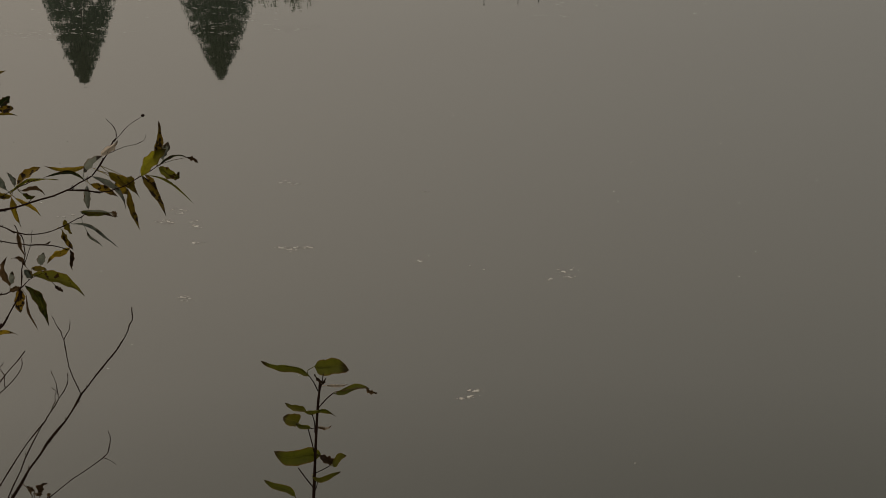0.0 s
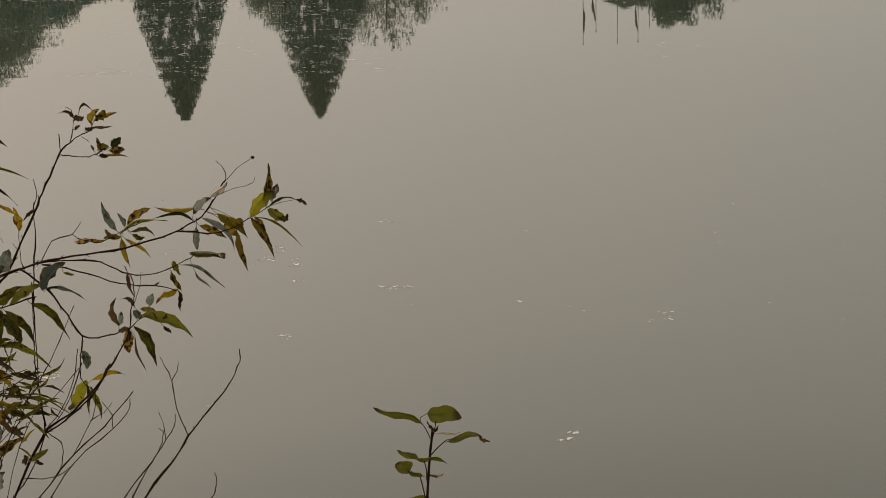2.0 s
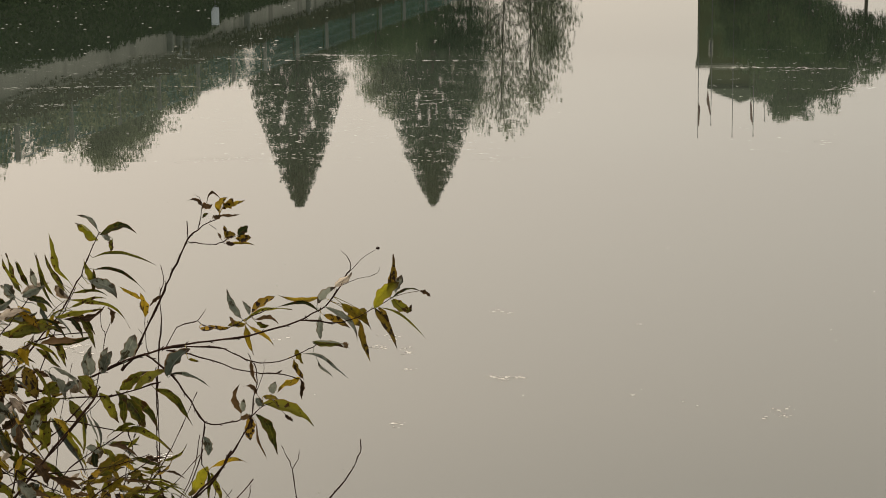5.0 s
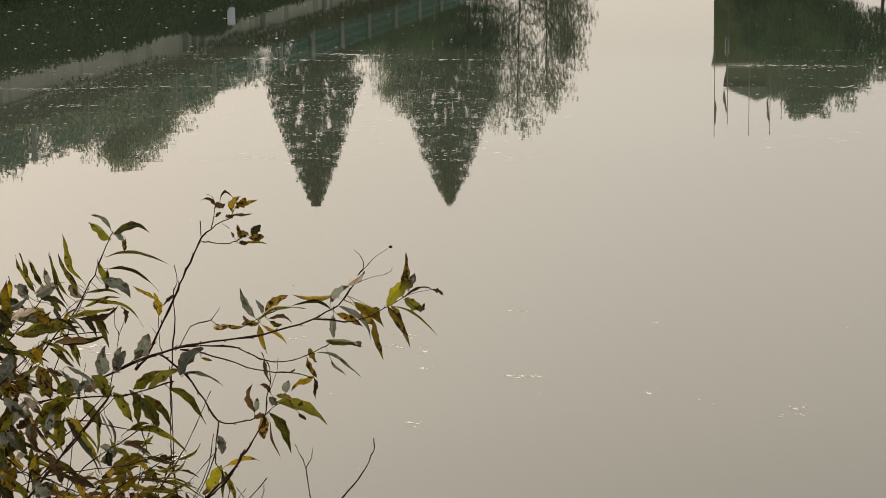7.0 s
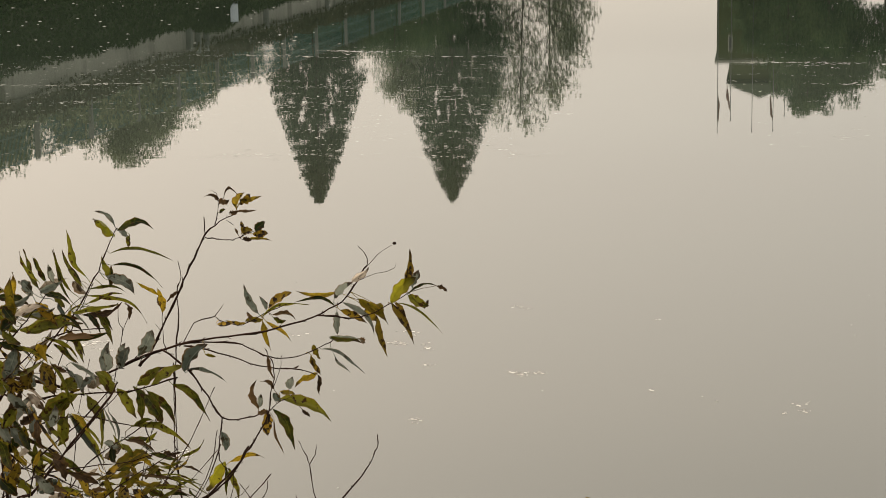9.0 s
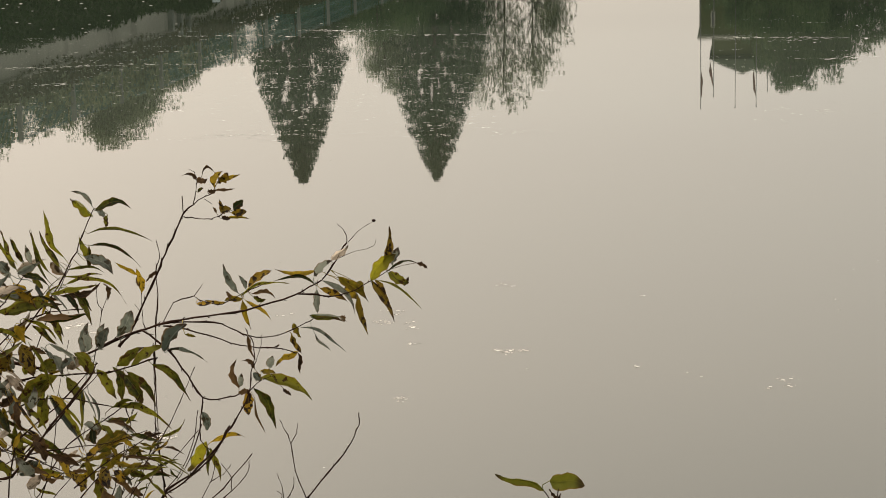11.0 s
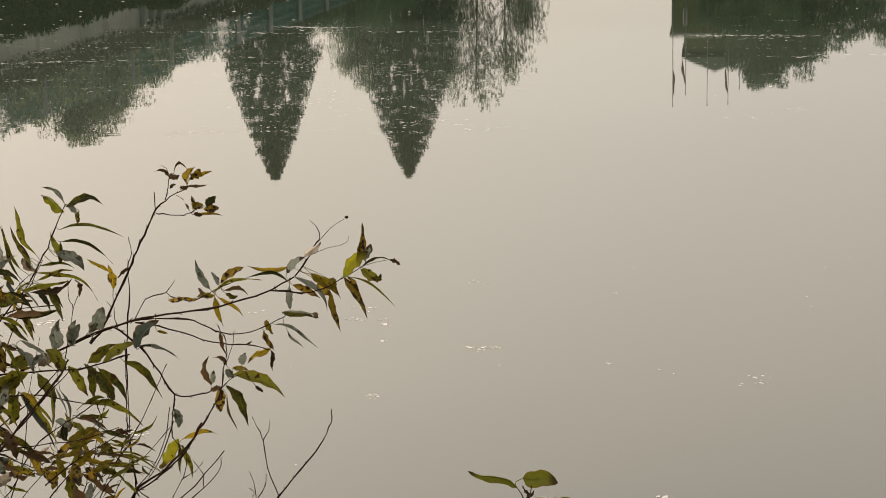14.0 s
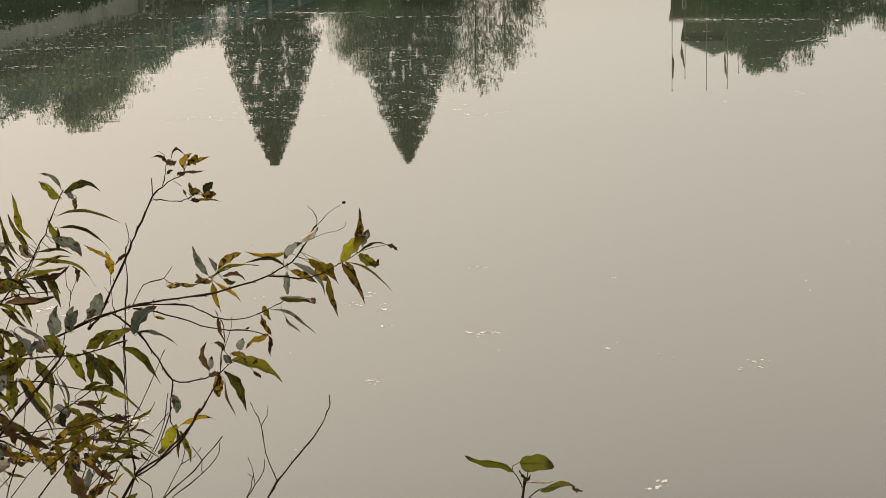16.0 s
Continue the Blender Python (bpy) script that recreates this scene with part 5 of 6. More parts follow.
b = branch(willow, "twig", [(5.4, -26.0, 171.1), (10.0, -26.0, 171.1), (14.5, -26.0, 168.0), (19.1, -26.0, 169.2), (22.1, -26.0, 168.5)], 0.13, 0.06)
leaves(b, -26.0, ((18.6, 170.0, 22.3, 168.3, 1.36, 0.34, "b"), (20.4, 164.8, 23.9, 167.1, 2.27, 0.00, "g"), (23.2, 167.9, 24.9, 164.2, 1.70, -0.34, "w"), (24.7, 165.2, 27.9, 167.5, 1.59, 0.00, "w"), (27.8, 168.0, 30.6, 163.4, 1.93, -0.45, "g"), (20.6, 174.5, 24.5, 170.5, 0.91, -0.34, "g"), (19.4, 184.4, 22.3, 182.0, 1.47, -0.34, "g"), (9.0, 181.0, 12.2, 176.7, 2.27, 0.00, "g"), (12.4, 163.9, 9.8, 167.8, 2.49, 0.00, "s"), (7.3, 164.0, 10.6, 165.1, 2.72, 0.00, "g"),))
leaves(b, -26.0, ((15.0, 165.1, 13.1, 168.4, 2.27, 0.00, "w"), (17.0, 163.9, 19.1, 168.6, 2.27, 0.00, "g"),))
b = branch(willow, "twig", [(1.7, -31.0, 165.4), (6.0, -31.0, 160.7), (10.4, -31.0, 158.2), (15.0, -31.0, 159.1)], 0.14, 0.07)
leaves(b, -31.0, ((9.2, 158.0, 12.2, 162.7, 2.69, 0.00, "g"), (10.9, 158.2, 13.6, 154.0, 2.24, 0.00, "w"), (7.0, 159.7, 8.9, 163.9, 2.46, 0.00, "s"), (7.6, 159.4, 10.6, 154.7, 2.69, 0.00, "w"), (12.7, 158.7, 15.8, 161.7, 2.01, 0.00, "b"), (13.3, 158.4, 14.7, 153.4, 1.79, 0.00, "y"), (10.9, 166.5, 8.1, 170.0, 2.46, 0.00, "g"), (8.1, 147.5, 11.4, 143.9, 2.46, 0.00, "g"),))
b = branch(willow, "twig", [(41.9, -15.0, 161.7), (41.9, -15.0, 153.1), (42.0, -15.0, 143.2), (42.8, -15.0, 135.7)], 0.11, 0.11)
b = branch(willow, "twig", [(23.4, -28.0, 133.0), (30.2, -28.0, 141.5), (35.7, -28.0, 146.8), (41.7, -28.0, 150.7)], 0.13, 0.06)
leaves(b, -28.0, ((30.2, 141.5, 28.8, 146.9, 1.80, 0.00, "y"), (33.3, 144.1, 37.2, 148.4, 1.69, -0.34, "y"), (31.5, 142.7, 34.2, 139.6, 1.58, 0.00, "s"), (35.7, 146.7, 32.6, 149.2, 1.35, 0.34, "y"), (37.1, 147.7, 41.5, 147.6, 1.02, -0.34, "s"), (38.7, 148.6, 35.9, 151.5, 1.35, 0.23, "y"), (34.5, 145.3, 39.6, 143.5, 1.13, -0.34, "y"), (28.4, 139.7, 25.1, 143.9, 1.58, 0.00, "s"), (41.7, 150.7, 45.2, 151.4, 0.68, -0.23, "b"), (39.9, 149.6, 43.6, 147.6, 0.79, -0.34, "y"),))
b = branch(willow, "twig", [(16.5, -23.0, 131.3), (24.7, -23.0, 141.1), (32.6, -23.0, 148.1), (36.6, -23.0, 151.9), (40.1, -23.0, 158.5)], 0.11, 0.05)
leaves(b, -23.0, ((36.6, 151.9, 39.2, 154.9, 1.03, 0.00, "g"), (24.7, 141.1, 21.9, 144.8, 1.49, 0.23, "y"), (26.5, 142.8, 30.6, 143.7, 1.14, -0.34, "g"),))
b = branch(willow, "twig", [(30.1, -20.0, 130.1), (40.1, -20.0, 140.2), (45.5, -20.0, 143.5), (51.1, -20.0, 149.6)], 0.09, 0.06)
leaves(b, -20.0, ((40.1, 140.2, 45.4, 139.6, 0.81, -0.46, "g"),))
b = branch(willow, "twig", [(42.8, -17.0, 134.7), (47.0, -17.0, 137.4), (51.4, -17.0, 141.0), (54.1, -17.0, 143.9), (57.2, -17.0, 149.4)], 0.20, 0.15)
b = branch(willow, "twig", [(43.1, -19.0, 136.1), (47.2, -19.0, 140.9), (49.7, -19.0, 147.2), (51.0, -19.0, 153.5)], 0.12, 0.07)
b = branch(willow, "twig", [(-5.8, -7.5, -0.3), (18.2, -17.1, 67.9), (35.6, -25.0, 116.5), (41.9, -25.0, 123.4), (49.5, -25.0, 132.6), (56.2, -25.0, 138.5), (62.4, -25.0, 145.7)], 0.21, 0.09)
branch(b, "twig", [(49.5, -25.0, 132.6), (54.0, -25.0, 140.4), (54.9, -25.0, 146.5)], 0.10, 0.06)
b = branch(willow, "twig", [(8.0, -8.1, -0.0), (21.8, -18.5, 67.8), (37.0, -27.0, 115.9), (44.5, -27.0, 124.1), (49.6, -27.0, 131.5), (58.1, -27.0, 138.5), (61.6, -27.0, 142.6), (62.0, -27.0, 145.0)], 0.19, 0.07)
branch(b, "twig", [(58.2, -27.0, 138.5), (58.1, -27.0, 141.5), (56.2, -27.0, 144.5)], 0.10, 0.05)
branch(b, "twig", [(53.6, -27.0, 140.4), (56.6, -27.0, 142.2), (58.2, -27.0, 144.2)], 0.08, 0.04)
b = branch(willow, "twig", [(38.1, -21.0, 126.3), (42.1, -21.0, 126.2), (45.7, -21.0, 126.8), (48.7, -21.0, 128.8)], 0.11, 0.08)
b = branch(willow, "twig", [(44.1, -22.0, 136.7), (46.6, -22.0, 134.2), (46.9, -22.0, 131.1), (45.6, -22.0, 127.1)], 0.10, 0.06)
b = branch(willow, "stem", [(-0.0, -9.9, -1.0), (29.2, -22.6, 62.7), (53.2, -33.0, 107.5), (58.6, -33.0, 116.9), (64.7, -33.0, 126.0), (70.3, -33.0, 133.0), (73.9, -33.0, 138.4), (77.1, -33.0, 142.3), (80.7, -33.0, 146.5), (83.4, -33.0, 150.2), (84.9, -33.0, 153.7), (85.0, -33.0, 156.3)], 0.30, 0.07)
branch(b, "twig", [(73.9, -33.0, 138.4), (71.8, -33.0, 144.4), (71.1, -33.0, 150.1), (70.3, -33.0, 152.8), (69.1, -33.0, 155.2)], 0.12, 0.05)
branch(b, "twig", [(71.1, -33.0, 150.1), (72.3, -33.0, 152.1), (72.6, -33.0, 154.4)], 0.09, 0.04)
b = branch(willow, "twig", [(8.3, -9.3, -1.9), (29.4, -21.2, 63.3), (49.7, -31.0, 109.4), (56.1, -31.0, 119.0), (62.4, -31.0, 128.2), (67.4, -31.0, 134.3), (69.6, -31.0, 137.8), (71.0, -31.0, 140.1), (71.3, -31.0, 142.5)], 0.17, 0.06)
branch(b, "twig", [(69.1, -31.0, 137.3), (68.8, -31.0, 140.3), (68.0, -31.0, 143.3)], 0.09, 0.04)
branch(b, "twig", [(67.4, -31.0, 134.3), (68.7, -31.0, 137.8), (68.6, -31.0, 139.1), (67.7, -31.0, 139.5)], 0.08, 0.04)
b = branch(willow, "twig", [(0.4, -9.6, -0.2), (32.3, -21.9, 63.5), (53.7, -32.0, 108.3), (57.7, -32.0, 116.5), (61.7, -32.0, 124.9), (65.6, -32.0, 131.7), (67.1, -32.0, 134.0)], 0.16, 0.08)
branch(b, "twig", [(61.7, -32.0, 124.9), (62.0, -32.0, 126.4)], 0.07, 0.04)
b = branch(willow, "twig", [(1.5, -10.5, -2.4), (35.9, -24.0, 64.7), (59.4, -35.0, 112.3), (66.0, -35.0, 117.2), (71.3, -35.0, 121.1), (77.7, -35.0, 125.3), (79.0, -35.0, 127.8), (79.3, -35.0, 129.6), (78.9, -35.0, 131.1)], 0.14, 0.06)
branch(b, "twig", [(77.7, -35.0, 125.3), (79.1, -35.0, 124.7), (80.1, -35.0, 123.7)], 0.07, 0.04)
leaves(b, -35.0, ((63.5, 119.1, 62.0, 120.4, 1.00, 0.00, "b"), (64.3, 117.6, 66.1, 121.2, 1.55, 0.00, "b"), (63.2, 118.3, 65.0, 119.0, 0.89, 0.00, "b"), (65.9, 117.5, 66.6, 118.4, 0.78, 0.00, "b"), (62.2, 119.9, 62.7, 117.7, 0.55, 0.00, "b"),))
sapling = thing("sapling", Matrix.Translation((-0.240, 2.500, 1.750)), "young sapling with broad olive leaves, some curled brown", "sapling")

b = branch(sapling, "stem", [(-0.1, 0.0, 0.1), (19.9, 0.0, 65.0), (36.6, 0.0, 110.8), (37.2, 0.0, 116.7), (37.7, 0.0, 124.1), (38.1, 0.0, 129.8), (38.5, 0.0, 134.6), (38.8, 0.0, 136.9), (38.9, 0.0, 138.2)], 0.28, 0.16, False)
branch(b, "leaf_stalk", [(38.6, 0.0, 136.9), (38.0, 0.0, 138.3), (37.3, 0.0, 139.3)], 0.08, 0.06, False)
branch(b, "leaf_stalk", [(38.9, 0.0, 137.0), (39.2, 0.0, 138.1), (39.4, 0.0, 139.3)], 0.09, 0.07, False)
branch(b, "leaf_stalk", [(38.6, 0.0, 134.5), (39.7, 0.0, 135.7), (40.8, 0.0, 136.6)], 0.10, 0.07, False)
branch(b, "leaf_stalk", [(38.0, 0.0, 131.0), (38.0, 0.0, 132.4), (37.7, 0.0, 133.7)], 0.10, 0.07, False)
branch(b, "leaf_stalk", [(37.8, 0.0, 128.2), (37.5, 0.0, 129.8), (37.1, 0.0, 131.6)], 0.10, 0.07, False)
branch(b, "leaf_stalk", [(37.5, 0.0, 123.1), (36.4, 0.0, 124.7), (35.6, 0.0, 126.0)], 0.10, 0.07, False)
branch(b, "leaf_stalk", [(37.8, 0.0, 125.1), (39.2, 0.0, 125.7), (40.3, 0.0, 126.4)], 0.08, 0.05, False)
branch(b, "leaf_stalk", [(37.6, 0.0, 122.3), (38.0, 0.0, 123.2), (38.2, 0.0, 124.4)], 0.08, 0.05, False)
branch(b, "leaf_stalk", [(37.0, 0.0, 118.3), (36.1, 0.0, 120.1), (34.9, 0.0, 121.5)], 0.09, 0.06, False)
branch(b, "leaf_stalk", [(37.1, 0.0, 131.6), (39.4, 0.0, 131.6)], 0.05, 0.03, False)
leaves(b, 0.0, ((39.2, 138.1, 38.2, 139.5, 0.51, 0.00, "b"), (38.9, 138.0, 39.7, 138.8, 0.36, 0.00, "b"),))
leaves(b, 0.0, ((37.4, 139.1, 31.1, 141.0, 1.21, -0.07, "l"), (38.3, 140.3, 42.8, 140.2, 2.36, 0.00, "l"), (40.9, 136.6, 45.6, 137.1, 0.79, -0.29, "l"), (45.1, 137.2, 46.6, 136.1, 0.64, 0.00, "b"), (39.7, 137.3, 42.8, 137.7, 0.50, 0.00, "c"), (36.9, 134.3, 34.1, 135.2, 0.93, 0.14, "m"), (36.5, 134.4, 40.9, 133.6, 0.79, -0.14, "l"), (35.8, 132.1, 33.8, 133.5, 1.71, 0.00, "m"), (37.4, 131.7, 35.4, 132.6, 0.71, 0.00, "l"),))
leaves(b, 0.0, ((38.3, 131.6, 40.3, 131.9, 0.66, 0.10, "c"), (38.7, 127.2, 32.3, 129.4, 2.50, -0.36, "l"), (38.5, 127.7, 40.7, 126.5, 1.25, 0.00, "b"), (40.2, 126.4, 42.2, 127.3, 1.14, -0.29, "m"), (37.4, 124.7, 41.4, 124.9, 0.85, 0.44, "m"), (35.0, 121.4, 30.8, 124.5, 0.97, 0.29, "l"),))


# dark bead at the end of the thin tendril
bm = bmesh.new()
bmesh.ops.create_icosphere(bm, subdivisions=2, radius=0.0036, matrix=Matrix.Translation((0.888, -0.22, 1.932)) @ Matrix.Diagonal((1.15, 1, 0.85, 1)))
part("bead", bm, M_TWIG, willow, "small dark bead at the tip of the tendril", smooth=True)


# the thick side of the shrub, leaf by leaf
side_twig = branch(willow, "twig", [(2.0, -9.6, 70.0), (6.8, -24.0, 141.6), (11.5, -24.0, 147.2), (18.2, -24.0, 152.6), (24.3, -24.0, 158.0), (30.4, -24.0, 164.5)], 0.20, 0.09)
back_twig = branch(willow, "twig", [(2.0, -12.0, 70.0), (13.7, -30.0, 143.5), (16.9, -30.0, 148.5), (22.7, -30.0, 153.8), (27.8, -30.0, 159.6), (32.9, -30.0, 164.9)], 0.20, 0.09)
fore_twig = branch(willow, "twig", [(2.0, -7.2, 70.0), (4.0, -18.0, 152.2), (7.3, -18.0, 148.7), (10.7, -18.0, 145.0), (16.5, -18.0, 143.7), (21.1, -18.0, 140.6)], 0.16, 0.07)
leaves(side_twig, -24.0, ((23.0, 182.9, 19.5, 194.0, 0.78, -0.78, "g"), (17.9, 186.4, 15.7, 192.4, 0.78, -0.34, "g"), (15.0, 183.6, 12.7, 187.2, 2.34, 0.00, "w"), (16.3, 182.4, 20.4, 178.4, 2.86, 0.00, "y"), (12.7, 179.4, 21.1, 180.3, 2.34, -0.34, "g"), (20.4, 182.4, 21.9, 178.6, 1.04, 0.00, "w"), (19.1, 173.9, 24.1, 170.0, 1.17, 0.00, "g"),))
leaves(side_twig, -24.0, ((11.2, 172.5, 8.7, 165.7, 3.25, 0.00, "w"), (9.9, 165.7, 17.0, 161.3, 1.17, -1.12, "c"), (20.8, 168.7, 24.7, 163.8, 1.17, 0.00, "w"), (25.6, 164.5, 29.0, 168.1, 2.60, 0.00, "c"), (23.4, 163.1, 14.5, 157.6, 3.25, 0.45, "g"), (18.0, 159.4, 17.5, 154.8, 1.82, 0.00, "w"), (28.2, 159.7, 27.2, 151.3, 0.65, -0.34, "w"),))
leaves(side_twig, -24.0, ((14.2, 152.9, 13.4, 145.1, 1.69, 0.00, "g"), (13.2, 163.5, 16.8, 160.1, 2.08, 0.00, "c"), (32.7, 143.7, 30.1, 141.5, 1.56, 0.00, "c"), (13.0, 142.7, 9.1, 144.5, 1.30, 0.00, "g"), (28.3, 149.3, 31.8, 151.9, 1.69, 0.00, "c"), (7.3, 156.6, 9.5, 151.0, 2.60, 0.00, "g"), (10.4, 159.3, 14.0, 161.6, 2.34, 0.00, "c"),))
leaves(side_twig, -24.0, ((25.8, 141.6, 31.1, 143.0, 1.56, 0.00, "y"), (33.3, 146.1, 29.1, 145.2, 1.30, 0.00, "y"),))
leaves(back_twig, -30.0, ((26.9, 186.9, 23.0, 194.8, 0.90, -0.55, "g"), (20.8, 187.7, 20.0, 191.8, 1.28, 0.00, "w"), (18.2, 185.9, 23.2, 188.7, 1.92, 0.00, "w"), (13.0, 181.2, 18.8, 183.2, 1.92, -0.44, "c"), (24.3, 181.4, 34.2, 183.6, 1.41, 0.33, "g"), (31.5, 177.4, 21.2, 176.2, 1.15, 0.22, "g"), (16.7, 175.2, 19.0, 171.3, 2.43, 0.00, "y"),))
leaves(back_twig, -30.0, ((14.2, 170.1, 16.0, 165.8, 3.07, 0.00, "s"), (23.6, 171.4, 28.9, 168.5, 0.90, -0.55, "w"), (30.8, 169.4, 30.8, 174.5, 1.92, 0.00, "w"), (28.3, 169.2, 31.9, 164.7, 2.30, 0.00, "g"), (16.8, 159.9, 17.5, 154.2, 1.79, 0.00, "b"), (17.5, 159.4, 22.4, 153.2, 1.15, -0.44, "g"), (29.7, 161.4, 31.7, 154.7, 0.51, -0.66, "w"),))
leaves(back_twig, -30.0, ((13.8, 155.7, 18.9, 152.5, 1.28, 0.00, "g"), (12.0, 151.9, 14.7, 154.5, 1.53, 0.00, "c"), (19.5, 144.8, 25.0, 144.5, 1.28, 0.00, "g"), (18.8, 152.3, 20.6, 147.5, 1.66, 0.00, "b"), (12.6, 153.3, 17.7, 150.1, 1.02, 0.00, "g"), (10.1, 178.1, 13.8, 175.5, 2.30, 0.00, "g"), (8.8, 147.4, 11.3, 143.7, 2.56, 0.00, "y"),))
leaves(back_twig, -30.0, ((29.5, 148.1, 32.6, 149.9, 1.53, 0.00, "s"), (10.4, 183.0, 12.9, 179.4, 2.05, 0.00, "g"),))
leaves(fore_twig, -18.0, ((15.3, 184.0, 12.2, 192.4, 1.19, -0.34, "g"), (9.7, 179.3, 10.2, 187.8, 2.51, 0.00, "y"), (25.0, 182.6, 22.5, 185.8, 1.98, 0.00, "c"), (11.0, 175.6, 23.7, 177.2, 3.17, -0.45, "g"), (26.2, 179.8, 30.1, 175.2, 1.85, -0.57, "g"), (20.3, 175.3, 23.8, 169.3, 1.32, -0.45, "g"), (9.6, 171.6, 17.3, 169.1, 1.19, -0.34, "g"),))
leaves(fore_twig, -18.0, ((15.0, 168.1, 17.5, 161.8, 3.69, 0.00, "s"), (19.3, 163.7, 22.5, 163.2, 2.90, 0.00, "g"), (31.3, 166.9, 32.5, 172.5, 2.24, 0.00, "w"), (8.2, 163.1, 9.8, 159.7, 2.64, 0.00, "s"), (19.2, 157.9, 17.3, 150.8, 1.98, 0.00, "g"), (20.3, 157.1, 26.8, 145.3, 1.71, -0.45, "g"), (13.5, 148.9, 23.4, 141.0, 2.24, -1.36, "g"),))
leaves(fore_twig, -18.0, ((13.3, 140.7, 16.7, 142.9, 2.64, 0.00, "w"), (22.5, 143.8, 25.7, 145.8, 1.32, 0.00, "c"), (6.8, 149.9, 6.5, 144.5, 2.37, 0.00, "s"), (29.8, 143.5, 24.1, 142.3, 1.45, 0.00, "y"), (6.4, 157.3, 10.2, 153.8, 2.64, 0.00, "w"), (6.4, 169.2, 7.6, 161.9, 2.90, 0.00, "g"), (18.8, 141.4, 22.2, 138.9, 1.58, 0.00, "y"),))
leaves(fore_twig, -18.0, ((31.5, 149.4, 29.3, 153.1, 1.19, 0.00, "g"), (6.9, 174.0, 6.9, 178.8, 2.11, 0.00, "w"),))
low_twig = branch(willow, "twig", [(-4.0, -8.4, 66.0), (27.8, -21.0, 122.3), (30.4, -21.0, 128.4), (32.5, -21.0, 135.8), (34.4, -21.0, 142.5), (37.1, -21.0, 147.9)], 0.17, 0.07)
leaves(low_twig, -21.0, ((33.1, 131.3, 39.3, 135.5, 2.36, 0.00, "s"), (38.8, 131.3, 39.1, 129.5, 1.57, 0.00, "b"), (30.8, 128.2, 33.8, 130.5, 1.83, 0.00, "b"), (32.7, 124.3, 34.6, 128.5, 2.88, 0.00, "w"), (34.3, 138.4, 33.1, 134.0, 1.70, 0.00, "w"), (32.4, 140.2, 40.0, 135.4, 1.31, 0.00, "b"), (30.3, 144.2, 37.1, 145.1, 1.18, -0.34, "c"), (32.3, 142.7, 31.5, 147.1, 1.57, 0.00, "s"),))
leaves(low_twig, -21.0, ((30.0, 146.0, 35.5, 147.7, 1.83, 0.00, "g"), (29.6, 139.8, 30.5, 134.1, 2.62, 0.00, "g"), (33.8, 150.0, 37.8, 147.6, 1.31, 0.00, "g"), (38.6, 146.4, 44.2, 147.6, 0.92, 0.00, "g"), (32.6, 152.6, 38.8, 152.2, 1.05, -0.34, "g"), (29.1, 129.7, 30.4, 125.7, 2.09, 0.00, "g"), (33.4, 145.0, 34.8, 141.9, 1.57, 0.00, "y"),))
deep_twig = branch(willow, "twig", [(-4.0, -11.2, 66.0), (32.0, -28.0, 126.0), (35.1, -28.0, 133.2), (37.5, -28.0, 138.0), (40.1, -28.0, 142.8), (42.3, -28.0, 148.7)], 0.17, 0.07)
leaves(deep_twig, -28.0, ((41.5, 132.7, 44.8, 134.9, 1.29, 0.00, "g"), (42.2, 133.0, 43.7, 131.7, 1.03, 0.00, "b"), (31.8, 128.7, 33.7, 130.6, 1.80, 0.00, "s"), (32.3, 139.9, 33.4, 132.6, 3.09, 0.00, "b"), (36.9, 143.8, 42.1, 141.1, 1.80, 0.00, "g"), (37.7, 144.8, 45.2, 144.1, 0.90, 0.00, "b"), (39.0, 146.7, 50.7, 143.3, 0.64, -0.55, "g"), (33.5, 149.3, 38.6, 151.2, 1.93, 0.00, "y"),))
leaves(deep_twig, -28.0, ((36.1, 143.9, 37.9, 140.7, 1.29, 0.00, "w"), (31.8, 144.5, 33.3, 140.4, 2.31, 0.00, "s"), (38.1, 151.2, 44.2, 149.8, 1.16, 0.00, "g"), (32.6, 153.6, 35.5, 149.9, 1.16, 0.00, "g"), (31.3, 135.6, 34.0, 136.9, 1.80, 0.00, "y"), (37.6, 139.7, 40.2, 138.4, 1.16, 0.00, "b"), (38.9, 149.5, 40.2, 145.2, 1.29, 0.00, "g"),))


front_twig = branch(willow, "twig", [(-3.0, -7.6, 66.0), (16.9, -19.0, 134.0), (20.8, -19.0, 139.4), (25.7, -19.0, 143.0), (30.6, -19.0, 145.9), (35.4, -19.0, 147.7)], 0.15, 0.06)
leaves(front_twig, -19.0, ((13.6, 149.3, 23.5, 141.0, 1.97, -1.02, "f"), (20.7, 156.9, 26.8, 145.3, 1.18, -0.34, "w"), (28.8, 145.3, 37.8, 148.8, 1.71, -0.68, "y"), (32.1, 152.0, 38.0, 148.9, 1.05, -0.57, "w"), (15.6, 150.0, 18.6, 144.8, 1.58, -0.23, "s"), (13.2, 140.5, 17.1, 143.6, 2.50, 0.00, "w"), (14.6, 137.5, 18.3, 140.4, 2.37, 0.00, "c"), (16.9, 141.1, 22.6, 140.5, 1.32, -0.23, "b"), (26.3, 143.4, 34.0, 144.4, 0.53, 0.23, "c"),))
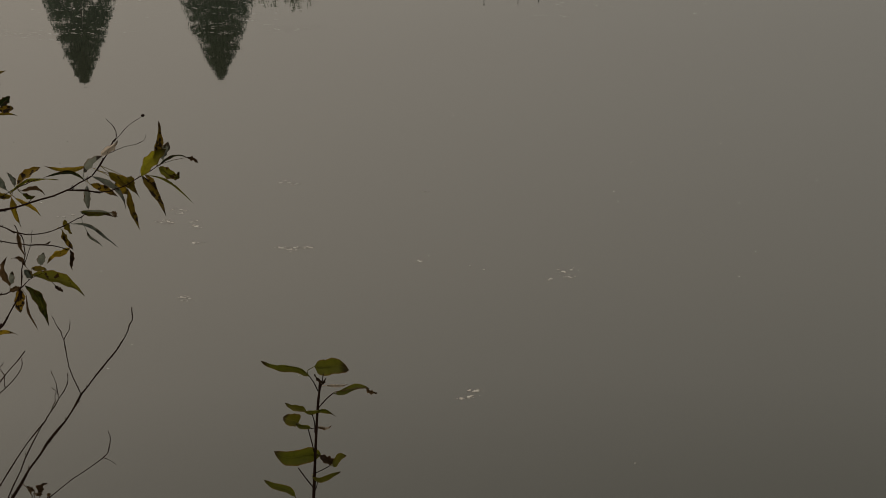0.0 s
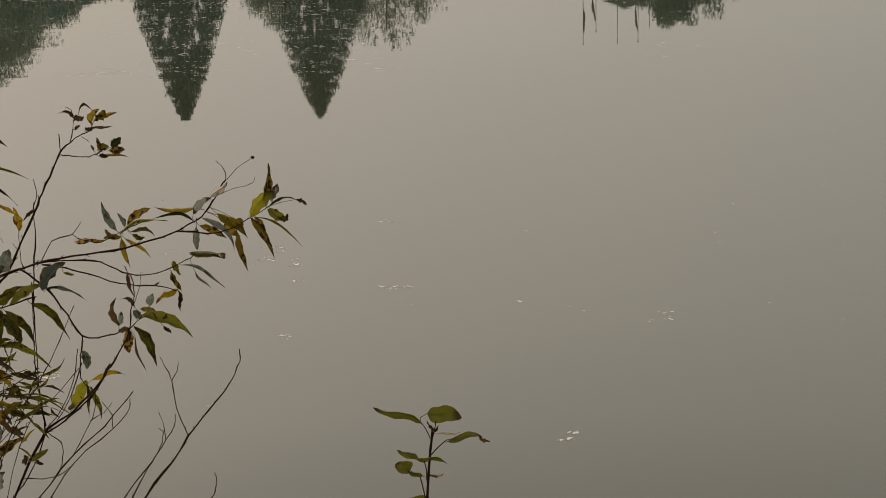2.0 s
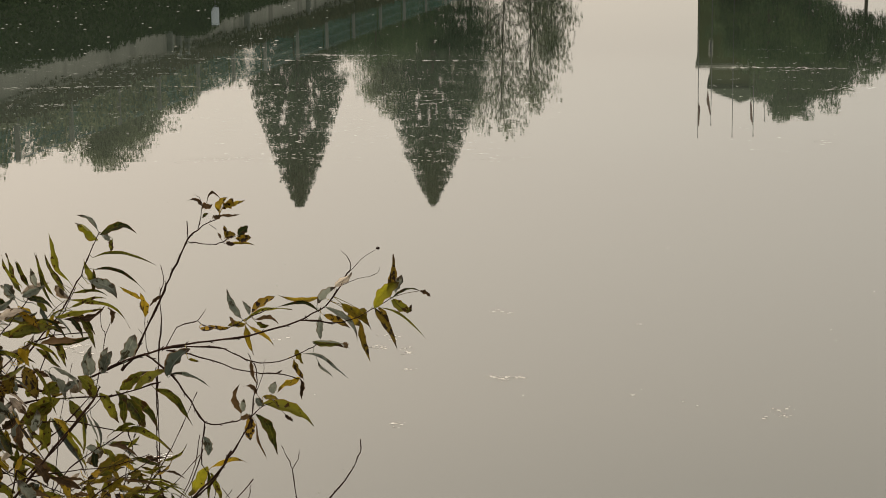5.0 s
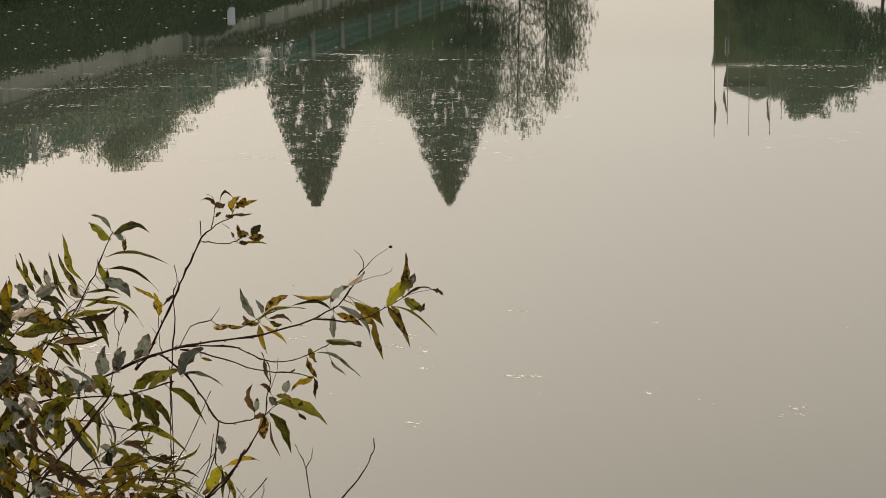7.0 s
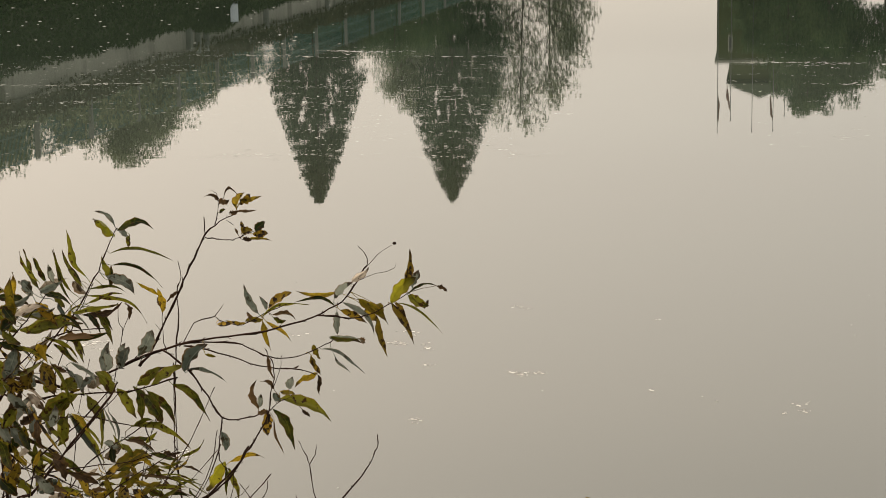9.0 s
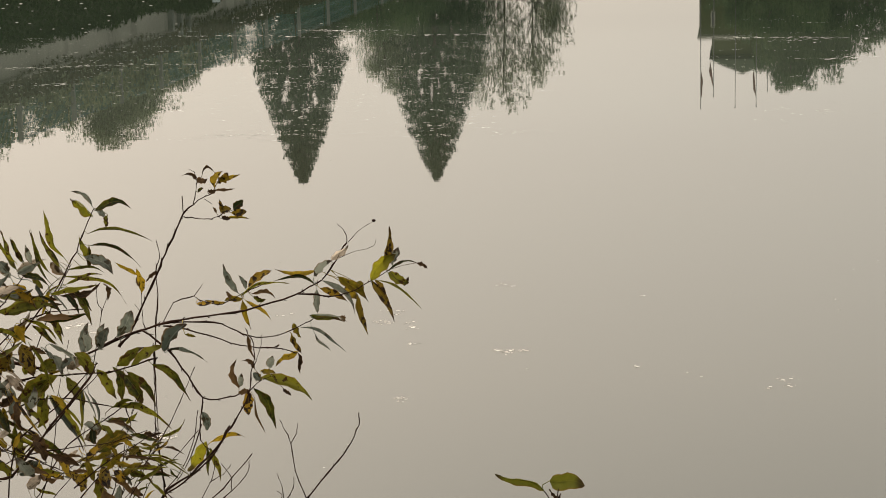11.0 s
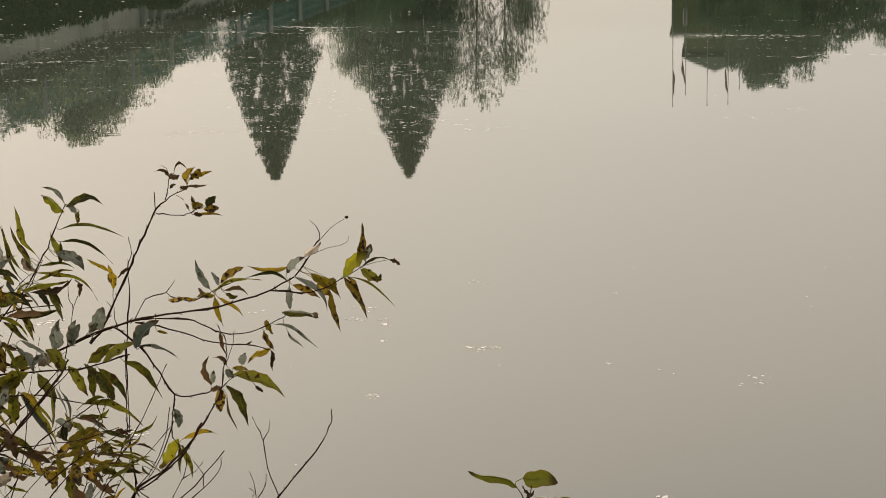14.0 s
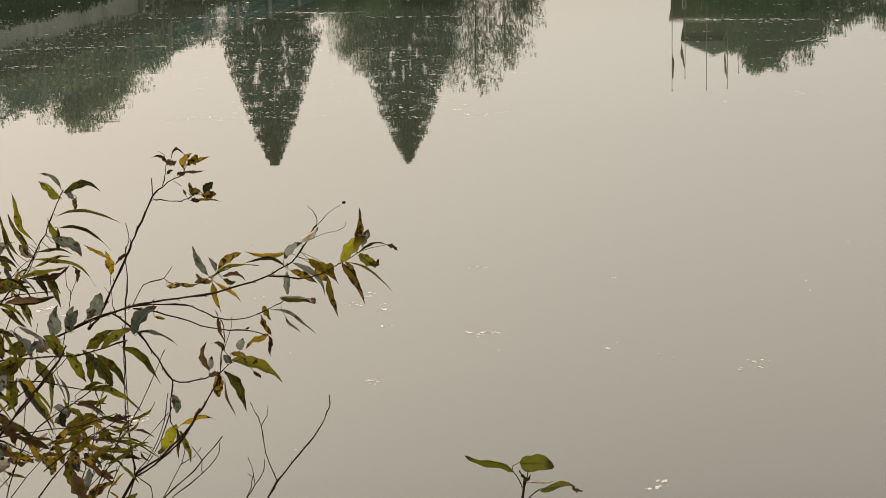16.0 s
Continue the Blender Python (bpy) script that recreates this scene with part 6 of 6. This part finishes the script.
leaves(front_twig, -19.0, ((35.7, 143.7, 49.0, 140.2, 0.53, -0.68, "g"), (36.2, 141.9, 43.6, 141.2, 0.79, 0.00, "g"), (36.7, 140.9, 40.7, 138.1, 1.32, -0.23, "f"), (26.9, 140.1, 25.6, 136.2, 1.71, 0.00, "y"), (22.6, 140.0, 27.7, 141.4, 1.18, 0.00, "w"), (32.7, 146.4, 31.0, 137.6, 1.97, 0.00, "f"), (16.0, 137.5, 21.2, 136.0, 1.05, 0.00, "g"), (26.9, 147.7, 29.9, 146.7, 1.05, -0.34, "s"), (28.3, 151.1, 30.9, 150.6, 1.18, 0.00, "c"),))


def crowded_leaves(count):
    """The thick side of the shrub, where leaves overlap."""
    rng = random.Random(31)
    rows = []
    for _ in range(count):
        x, z = rng.uniform(-18, 22) - 7 * rng.random(), 152 + 36 * rng.random() ** 0.85
        if x > 8 and rng.random() < (x - 8) / 16:
            continue
        a = rng.choice((rng.uniform(-1.5, -0.3), rng.uniform(-1.4, -0.2), rng.uniform(-2.9, -1.7), rng.uniform(-3.0, -2.0), rng.uniform(0.3, 1.3)))
        low = z < 148 and rng.random() < 0.8
        ln = rng.uniform(3.5, 7.5) if low else rng.uniform(6.5, 12.0)
        rows.append((x, z, x + ln * math.cos(a), z + ln * math.sin(a), rng.uniform(0.45, 1.0) if low else rng.uniform(0.75, 1.4), rng.uniform(-1.8, 1.8), rng.choice("yyyssbwg" if low else "ggggggyyysbw")))
    depths = [-34, -30, -14, -8]
    for i in range(0, len(rows), 8):
        d = depths[(i // 8) % 4]
        part_rows = rows[i:i + 8]
        x0, z0 = part_rows[0][0], part_rows[0][1]
        b = branch(willow, "twig", [(rng.uniform(-4, 4), d * 0.3, 60), (x0 - 5, d, z0 - 34), (x0 - 1 + rng.uniform(-3, 3), d, z0 - 14), (x0, d, z0), (x0 + rng.uniform(-2, 3), d, z0 + 3)], 0.17, 0.07)
        leaves(b, d, part_rows)


crowded_leaves(16)


def thicket(count, x0, x1, z0, z1, longest, tones, seed):
    """A tangle of short twigs with drooping leaves."""
    rng = random.Random(seed)
    for i in range(count):
        d = rng.choice((-30, -24, -17, -12))
        x, z = x0 + (x1 - x0) * rng.random() ** 1.3, rng.uniform(z0, z1)
        ax, az = rng.uniform(3, 9), rng.uniform(4, 12)
        b = branch(willow, "twig", [(rng.uniform(-6, 6), d * 0.3, 66), (x * 0.6 - 4, d * 0.7, z - 34), (x - ax, d, z - az * 1.5), (x, d, z), (x + ax, d, z + az)], 0.12, 0.045)
        rows = []
        for k in range(rng.randint(3, 5)):
            t = rng.uniform(0.0, 1.0)
            bx, bz = x + ax * t, z + az * t
            a = rng.choice((rng.uniform(-1.3, 0.1), rng.uniform(-1.5, -0.4), rng.uniform(-2.9, -1.8), rng.uniform(0.1, 0.9)))
            ln = rng.uniform(0.45, 1.0) * longest
            rows.append((bx, bz, bx + ln * math.cos(a), bz + ln * math.sin(a), ln * rng.uniform(0.10, 0.17), rng.uniform(-0.8, 0.8), rng.choice(tones)))
        leaves(b, d, rows)


thicket(3, 22, 40, 132, 147, 7.5, "ggygysywb", 83)
thicket(3, 4, 24, 156, 176, 9.5, "gggyyscw", 84)
